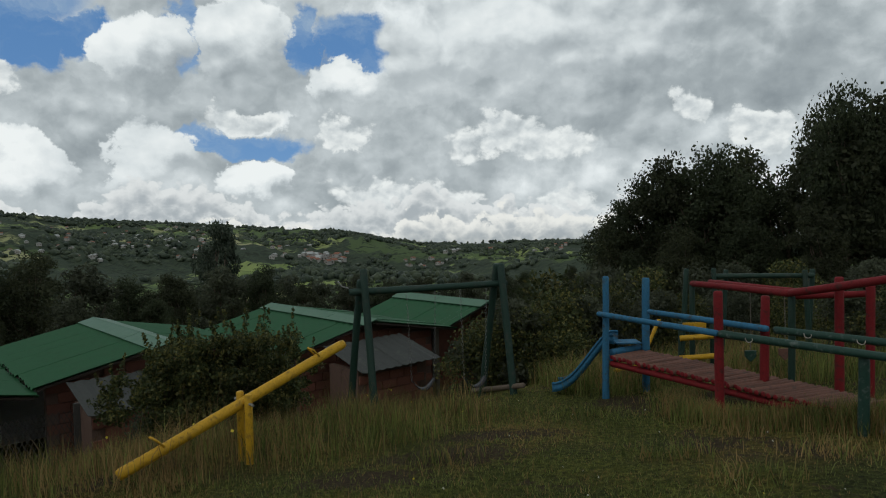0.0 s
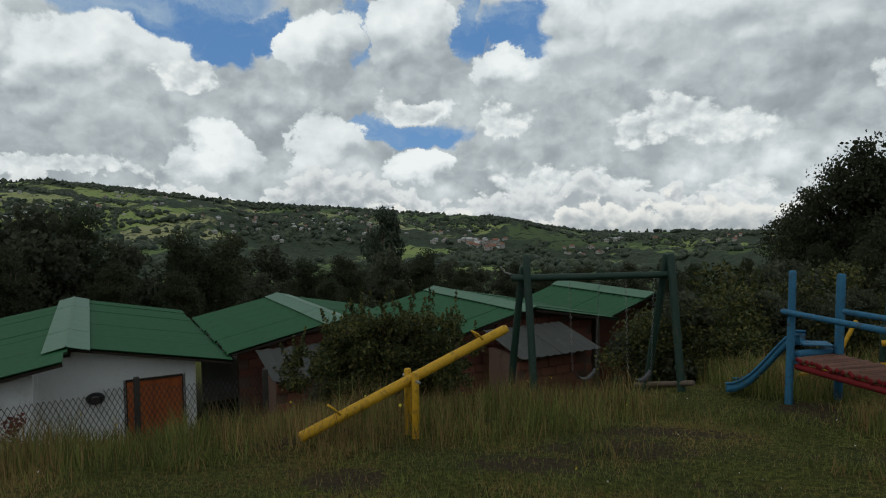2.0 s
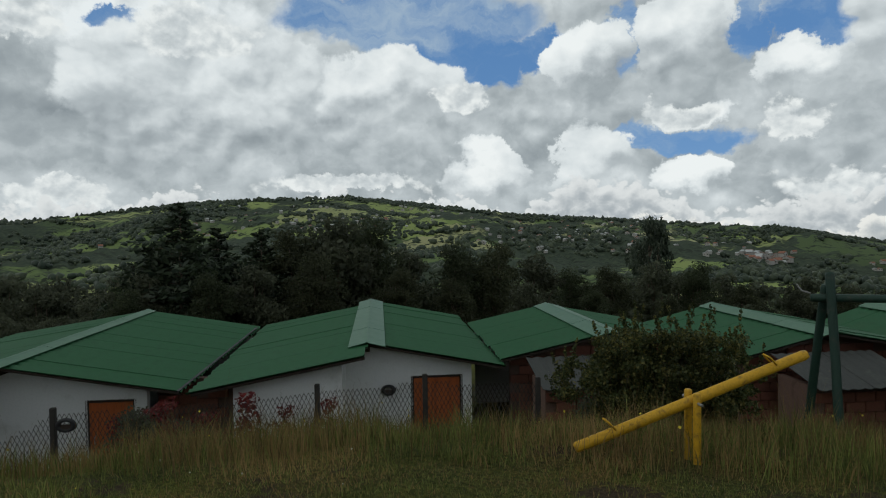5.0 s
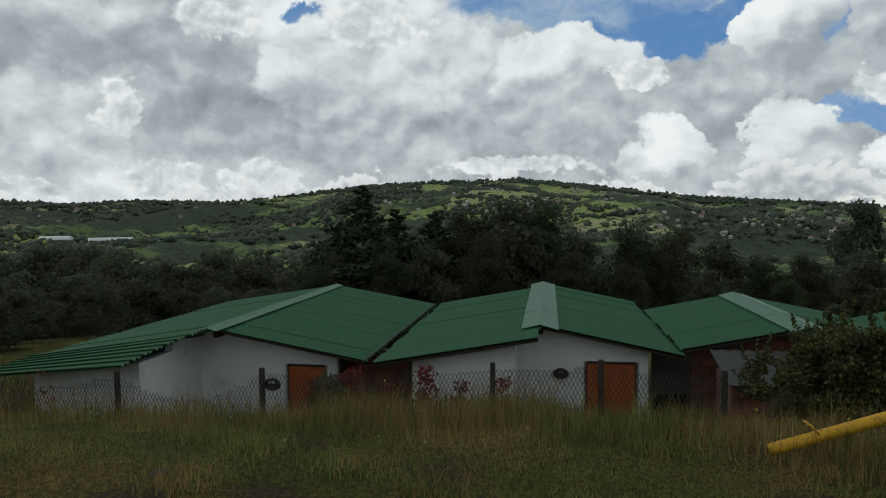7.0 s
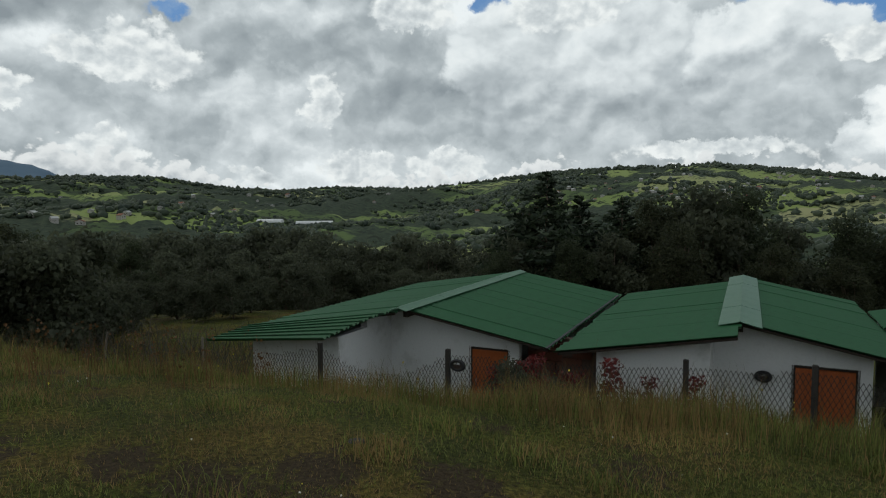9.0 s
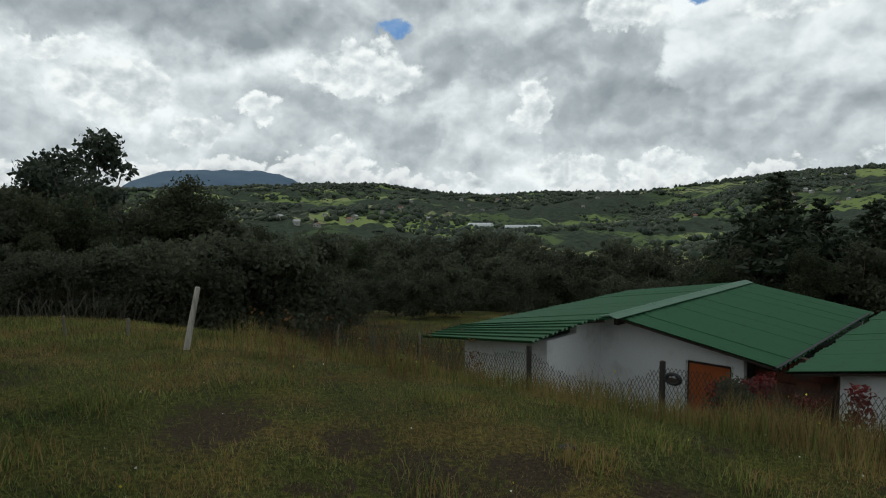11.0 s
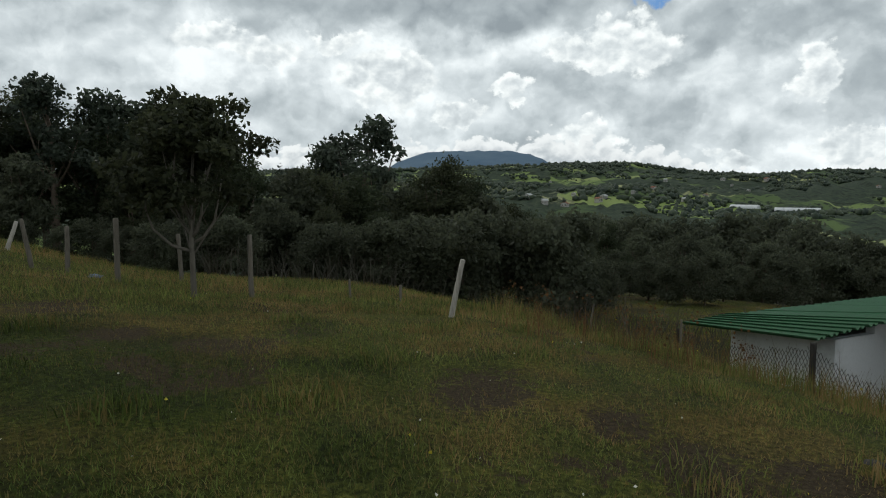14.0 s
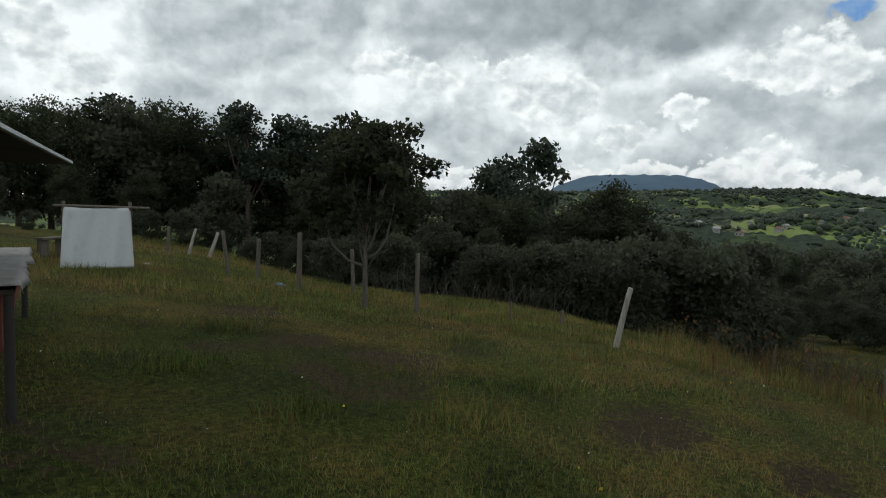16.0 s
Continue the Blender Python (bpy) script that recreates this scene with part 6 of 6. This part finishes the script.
# undergrowth that closes the foot of the woods
for i in range(34):
    az = 98 + i * 2.1
    tree_to(bushB, TOP_BB, az, 21.5 + 3.0 * rnd.random() + (3 if az > 140 else 0), -3.4 + 1.5 * rnd.random() + max(0, az - 125) * 0.05)
for i in range(34):
    az = 57 + i * 1.45
    d = 25 + 9 * rnd.random() + max(0, 95 - az) * 0.45
    tree_to((bushB, oakC)[i % 2], (TOP_BB, TOP_C)[i % 2], az, d, -6.4 + 3.2 * rnd.random() ** 2 + max(0, az - 92) * 0.10)
for i in range(34):
    az = 60 + i * 1.4
    tree_to(oakC, TOP_C, az, 60 + 60 * rnd.random(), -4.9 + 1.9 * rnd.random())
for i in range(13):
    tree_to(oakC, TOP_C, 77 + i * 1.6 + rnd.random(), 95 + 40 * rnd.random(), -3.0 + 0.6 * rnd.random())
for i in range(24):
    az = -6 + i * 2.8
    tree_to(oakC, TOP_C, az, 80 + 70 * rnd.random(), -5.2 + 1.2 * rnd.random())

small = broad_tree(41, 3.55, 1.62, 0.42, 46, 9500, 0.070, M_PALEBARK, M_LEAF_OLIVE, "small spreading tree with pale forked trunk in the pasture", clump_r=0.085, group="", limbs=((120, 0.80, 0.72, 1.55), (300, 0.95, 0.45, 1.65), (250, 1.05, 0.30, 1.8)))
small.matrix_basis = Matrix.Translation((-9.93, -8.07, gz(-9.93, -8.07))) @ Matrix.Rotation(3.3, 4, "Z")
set_at(airy, 116.0, 43, 4.5)

# red-leaved saplings before the white wall
sap = shrub(51, 1.5, 0.24, 380, 0.05, M_LEAF_RED, "thin red-leaved sapling by the fence", 18, "red-leaved saplings", 0.10)
for i, (F, L, h) in enumerate(((10.6, -2.35, 1.45), (10.6, -1.75, 1.2), (10.5, -1.05, 1.2), (10.4, -3.55, 1.3), (10.8, -3.1, 1.2), (10.7, -3.9, 1.35), (10.5, -2.9, 1.15), (10.9, -3.7, 1.5), (10.6, -4.3, 1.2))):
    w = fl(F, L)
    m = Matrix.Translation((w.x, w.y, gz(w.x, w.y))) @ Matrix.Rotation(i * 1.3, 4, "Z") @ Matrix.Scale(h / 1.5, 4)
    if i:
        copy_thing(sap, m)
    else:
        sap.matrix_basis = m

# ---------------------------------------------------------------- far hills: woods, houses, glasshouses


def far_woods(name, count, r0, r1, az0, az1, lo, hi, label, patchy=0.60):
    """Rounded tree heads beyond counting, scattered in patches."""
    bm = bmesh.new()
    bmesh.ops.create_icosphere(bm, subdivisions=1, radius=1.0)
    base = np.array([v.co[:] for v in bm.verts])
    tri = np.array([[v.index for v in f.verts] for f in bm.faces])
    bm.free()
    V, T, k = [], [], 0
    while k < count:
        r = math.sqrt(rnd.uniform(r0 * r0, r1 * r1))
        az = radians(rnd.uniform(az0, az1))
        x, y = -math.sin(az) * r, math.cos(az) * r
        if noise.noise(Vector((x * 0.006, y * 0.006, 2.0))) * 0.5 + 0.5 + 0.35 * noise.noise(Vector((x * 0.03, y * 0.03, 5.0))) < patchy:
            continue
        s = rnd.uniform(lo, hi)
        v = base * (1 + rng.uniform(-0.30, 0.30, (len(base), 1))) * np.array([s * rnd.uniform(0.7, 1.6), s * rnd.uniform(0.7, 1.6), s * rnd.uniform(0.7, 1.5)])
        V.append(v + np.array([x, y, gz(x, y) + s * 0.5]))
        T.append(tri + k * len(base))
        k += 1
    ob = new(name, quads_mesh(name, np.vstack(V), np.vstack(T), M_FARLEAF))
    return tagged(ob, label, "trees", kind="stuff")


M_FARLEAF = leaf_material("far_leaves", (0.026, 0.042, 0.029), (0.076, 0.098, 0.056), trans=0.0)
far_woods("far_woods", 19000, 420, 1540, -20, 125, 1.2, 3.6, "scattered dark woods on the far hills", 0.54)
far_woods("ridge_trees", 1300, 1380, 1520, -15, 112, 1.8, 5.0, "row of trees along the far ridge", 0.30)
far_woods("valley_woods", 1500, 150, 430, -15, 115, 1.6, 3.2, "dense woods filling the valley", 0.42)


M_FARWALL = material("limewashed_wall", (0.40, 0.385, 0.355), 0.9, grain=1.0, amount=0.3, stain=0.4, bump=0.1)


def far_house(roof, label):
    t = thing("far_house", Matrix(), label, "house", "houses on the far hills")
    bm = bmesh.new()
    prism(bm, [(-4, -2), (4, -2), (4, 3), (0, 4.6), (-4, 3)], -3, 3)
    part("wall", bm, M_FARWALL, t)
    for s in (-1, 1):
        bm = bmesh.new()
        prism(bm, [(0, 4.95), (s * 4.6, 3.05), (s * 4.6, 2.8), (0, 4.7)], -3.4, 3.4)
        part("roof", bm, roof, t)
    for s in (-1, 1):
        for x in (-2, 1.6):
            bm = bmesh.new()
            box(bm, x - 0.6, x + 0.6, s * 3.0 - 0.05, s * 3.0 + 0.05, 0.6, 1.9)
            part("window", bm, M_DARKWOOD, t)
    return t


M_TILE = material("clay_tiles", (0.26, 0.12, 0.080), 0.9, grain=2.0, amount=0.4, stain=0.6, bump=0.3)
M_ZINC = material("zinc_sheet", (0.42, 0.43, 0.42), 0.7, grain=2.0, amount=0.3, stain=0.6, bump=0.2)
hA = far_house(M_TILE, "small white house with clay-tile roof on the hillside")
hB = far_house(M_ZINC, "small pale house with grey sheet roof on the hillside")


def stand(src, az, r, s, turn, first=False):
    p = direction(az, 0) * r
    m = Matrix.Translation((p.x, p.y, gz(p.x, p.y) + 1.0)) @ Matrix.Rotation(turn, 4, "Z") @ Matrix.Scale(s, 4)
    if first:
        src.matrix_basis = m
    else:
        copy_thing(src, m)


def slope_at(az, el):
    """How far off the first hillside is met along a line of sight."""
    r = 330.0
    while r < 1480:
        p = direction(az, 0) * r
        if gz(p.x, p.y) > EYE + r * math.tan(radians(el)):
            return r
        r += 6.0
    return None


stand(hA, 9.8, slope_at(9.8, -2.9) or 640, 1.0, 0.3, True)
stand(hB, 11.0, slope_at(11.0, -2.5) or 660, 1.0, 1.0, True)
# villages: bearings, heights of sight, how many, size
for az0, az1, e0, e1, count, size in ((8.3, 12.0, -3.2, -2.4, 26, 1.05), (11.5, 15.0, -2.6, -1.6, 10, 0.65), (-1.5, 3.5, -3.9, -3.0, 14, 0.65), (-11.0, 0.0, -2.9, -2.0, 12, 0.8),
                                      (20.0, 34.0, -1.6, 0.6, 52, 0.62), (34.0, 58.0, -0.4, 2.2, 84, 0.58), (14.0, 30.0, -2.6, -0.4, 26, 0.65), (62.0, 100.0, -2.0, 0.6, 20, 0.8)):
    for i in range(count):
        az, el = rnd.uniform(az0, az1), rnd.uniform(e0, e1)
        r = slope_at(az, el)
        if r:
            stand((hA, hB, hB)[i % 3] if az0 > 9 else (hA, hB)[i % 2], az, r, size * rnd.uniform(0.7, 1.25), rnd.uniform(0, 3))


def glasshouse(az, r, length, turn):
    p = direction(az, 0) * r
    t = thing("glasshouse", Matrix.Translation((p.x, p.y, gz(p.x, p.y) + 2.5)) @ Matrix.Rotation(turn, 4, "Z"), "long white plastic glasshouse on the far slope", "glasshouse", "glasshouses on the far slope")
    for i in range(5):
        bm = bmesh.new()
        a = length * (i / 5 - 0.5)
        pts = [(math.cos(g) * 5, math.sin(g) * 4) for g in np.linspace(0, math.pi, 9)]
        m0 = [(a, y, z) for y, z in pts]
        m1 = [(a + length / 5 - 0.3, y, z) for y, z in pts]
        va, vb = [bm.verts.new(v) for v in m0], [bm.verts.new(v) for v in m1]
        for k in range(8):
            bm.faces.new((va[k], va[k + 1], vb[k + 1], vb[k]))
        bm.faces.new(va)
        bm.faces.new(list(reversed(vb)))
        part("bay", bm, M_SHEET, t)


glasshouse(78.6, 800, 44, radians(74))
glasshouse(82.3, 780, 30, radians(60))

# ---------------------------------------------------------------- grass


def blades(name, n, sampler, hmin, hmax, width, bend, mat, label, short=False):
    """Grass blades, each a narrow bent strip of three triangles, or one where short."""
    P = sampler(n)
    n = len(P)
    x, y, hs = P[:, 0], P[:, 1], P[:, 2]
    z = ground_z(x, y) - 0.01
    h = rng.uniform(hmin, hmax, n) * hs
    g = rng.uniform(0, 2 * np.pi, n)
    w = width * rng.uniform(0.6, 1.4, n)
    b = rng.uniform(0.1, 1.0, n) * bend * h
    g2 = rng.uniform(0, 2 * np.pi, n)
    sx, sy = np.cos(g) * w / 2, np.sin(g) * w / 2
    dx, dy = np.cos(g2) * b, np.sin(g2) * b
    v = np.stack([np.stack([x - sx, y - sy, z], 1), np.stack([x + sx, y + sy, z], 1),
                  np.stack([x + dx * 0.35 - sx * 0.8, y + dy * 0.35 - sy * 0.8, z + h * 0.6], 1), np.stack([x + dx * 0.35 + sx * 0.8, y + dy * 0.35 + sy * 0.8, z + h * 0.6], 1),
                  np.stack([x + dx, y + dy, z + h * np.sqrt(np.maximum(0.1, 1 - (b / h) ** 2 * 0.5))], 1)], 1).reshape(-1, 3)
    k = np.arange(n)[:, None] * 5
    f = np.concatenate([k + np.array([[0, 1, 3]]), k + np.array([[0, 3, 2]]), k + np.array([[2, 3, 4]])], 1).reshape(-1, 3)
    if short:
        v = v.reshape(-1, 5, 3)[:, (0, 1, 4)].reshape(-1, 3)
        f = np.arange(n * 3).reshape(n, 3)
    ob = new(name, quads_mesh(name, v, f, mat))
    return tagged(ob, label, "grass", kind="stuff")


def patch(x, y, s, seed):
    """Slow unevenness between about 0 and 1."""
    return 0.5 + 0.25 * (np.sin(x * s + seed) + np.sin(y * s * 1.3 + 2 * seed + np.sin(x * s * 0.7)) + 0.6 * np.sin((x + y) * s * 2.3 + seed))




def lawn(n):
    r = 2.8 + 12.5 * rng.random(n) ** 1.15
    a = np.radians(rng.uniform(-42, 160, n))
    x, y = -np.sin(a) * r, np.cos(a) * r
    F, L = x * UX + y * UY, x * UY - y * UX
    k = patch(x, y, 1.3, 0.4)
    keep = (F < 8.6) & (rng.random(n) < 0.35 + 0.65 * k)
    for bx, by, ba, bb in BARE:
        keep &= ~((((x - bx) / ba) ** 2 + ((y - by) / bb) ** 2 < 0.8) & (rng.random(n) < 0.70))
    hs = 0.55 + 0.8 * patch(x, y, 0.9, 2.0)
    hs *= np.where(a > radians(112), 1.1, 1.0)
    return np.stack([x, y, np.clip(hs, 0.35, 2.0)], 1)[keep]


def tall(n):
    F = rng.uniform(4.8, 10.4, n)
    L = rng.uniform(-12.5, 6.2, n)
    x, y = F * UX + L * UY, F * UY - L * UX
    start = 6.0 + 0.4 * np.sin(L * 1.1) - 0.9 * np.clip((L - 0.5) / 1.5, 0, 1)
    k = np.clip((F - start) / 1.4, 0, 1) * np.clip((np.where(L < -4.5, 8.9, 10.5) - F) / 0.8, 0, 1)
    keep = rng.random(n) < k * (0.25 + 0.75 * patch(x, y, 1.7, 1.0))
    return np.stack([x, y, 0.35 + 0.60 * patch(x, y, 1.1, 3.0) + 0.75 * np.clip(patch(x, y, 4.3, 7.0), 0, 1.2) ** 2 * rng.uniform(0.4, 1.0, n)], 1)[keep]


def clump_zone(n):
    c = rng.integers(0, 70, n)
    g = np.random.default_rng(3)
    cr, ca = g.uniform(4.5, 13.0, 70), np.radians(g.uniform(-35, 150, 70))
    x = -np.sin(ca[c]) * cr[c] + rng.normal(size=n) * 0.22
    y = np.cos(ca[c]) * cr[c] + rng.normal(size=n) * 0.16
    F = x * UX + y * UY
    keep = F < 8
    return np.stack([x, y, np.full(n, 1.0)], 1)[keep]


def field(n):
    L = rng.uniform(-24, -7, n)
    F = rng.uniform(-6, 17, n)
    x, y = F * UX + L * UY, F * UY - L * UX
    keep = (np.hypot(x, y) > 11) & ((F < 9) | (L < -11))
    return np.stack([x, y, 0.6 + 0.6 * patch(x, y, 0.7, 5.0)], 1)[keep]


def bridge_edge(n):
    """Uncut grass along the foot of the bridge and its posts."""
    k = rng.random(n)
    x = 2.55 + 1.75 * k + rng.normal(size=n) * 0.16
    y = 7.35 - 1.75 * k + rng.normal(size=n) * 0.20
    return np.stack([x, y, 0.5 + 0.7 * patch(x, y, 3.1, 0.6)], 1)


blades("short_grass", 430000, lawn, 0.02, 0.080, 0.0085, 0.9, M_GRASS, "short worn grass of the playground", True)
blades("tall_grass", 115000, tall, 0.16, 0.46, 0.0065, 0.5, M_GRASS, "tall unmown grass on the slope")
blades("dry_grass", 20000, tall, 0.26, 0.66, 0.006, 0.35, M_STRAW, "dry brown grass stems on the slope")
blades("grass_tufts", 16000, clump_zone, 0.06, 0.19, 0.008, 0.8, M_GRASS, "scattered grass tufts")
blades("pasture_grass", 95000, field, 0.06, 0.20, 0.014, 0.7, M_GRASS, "pasture grass of the field", True)
def rank_weeds(n):
    """Rank growth behind the bridge and round the far swing frame."""
    x, y = rng.uniform(1.6, 7.0, n), rng.uniform(8.6, 13.0, n)
    keep = (y > 9.2 + 0.5 * np.sin(x * 2.1)) | (x > 3.4 + 0.3 * np.sin(y * 3)) & (y > 8.0 + 0.35 * (5 - x))
    return np.stack([x, y, 0.5 + 0.8 * patch(x, y, 1.9, 4.0)], 1)[keep]


def hedge_foot(n):
    """Along the foot of the hedge beyond the pasture."""
    a = np.radians(rng.uniform(66, 128, n))
    r = rng.uniform(19.5, 24.0, n)
    x, y = -np.sin(a) * r, np.cos(a) * r
    return np.stack([x, y, 0.5 + 0.8 * patch(x, y, 0.9, 2.0)], 1)


blades("rank_weeds", 10000, rank_weeds, 0.16, 0.50, 0.010, 0.6, M_GRASS, "rank weeds behind the play bridge")
blades("dry_fronds", 1500, hedge_foot, 0.6, 1.6, 0.020, 1.25, M_FROND, "pale dry fronds along the dark hedge")
blades("bridge_grass", 5200, bridge_edge, 0.10, 0.36, 0.007, 0.5, M_GRASS, "uncut grass along the foot of the play bridge")


def flowers(name, n, sampler, mat, label, hmin, hmax, size):
    P = sampler(n)
    z = ground_z(P[:, 0], P[:, 1]) + rng.uniform(hmin, hmax, len(P)) * P[:, 2]
    v, f = leaf_quads(np.stack([P[:, 0], P[:, 1], z], 1), size, 0.0, 1.0)
    tagged(new(name, quads_mesh(name, v, f, mat)), label, "flowers", kind="stuff")


M_PETALY = material("yellow_petals", (0.62, 0.50, 0.05), 0.7, grain=50, amount=0.1, bump=0.0)
M_PETALW = material("white_petals", (0.62, 0.60, 0.52), 0.7, grain=50, amount=0.1, bump=0.0)
flowers("yellow_flowers", 190, tall, M_PETALY, "small yellow wildflowers", 0.25, 0.5, 0.030)
flowers("white_flowers", 260, lawn, M_PETALW, "small white clover heads", 0.04, 0.08, 0.020)
flowers("clover_flowers", 60, lawn, M_PETALY, "small yellow wildflowers in the lawn", 0.04, 0.08, 0.026)


def weed_zone(n):
    g = np.random.default_rng(5)
    ca, cr = np.radians(g.uniform(84, 104, 26)), g.uniform(8.6, 11.5, 26)
    c = rng.integers(0, 26, n)
    x = -np.sin(ca[c]) * cr[c] + rng.normal(size=n) * 0.10
    y = np.cos(ca[c]) * cr[c] + rng.normal(size=n) * 0.10
    return np.stack([x, y, np.full(n, 1.0)], 1)


M_WEED = leaf_material("rusty_weeds", (0.11, 0.060, 0.026), (0.23, 0.12, 0.052))
blades("rusty_weeds", 300, weed_zone, 0.30, 0.70, 0.006, 0.45, M_WEED, "rust-brown dry weeds in the tall grass")
flowers("weed_heads", 240, weed_zone, M_WEED, "rust-brown seed heads", 0.3, 0.75, 0.042)
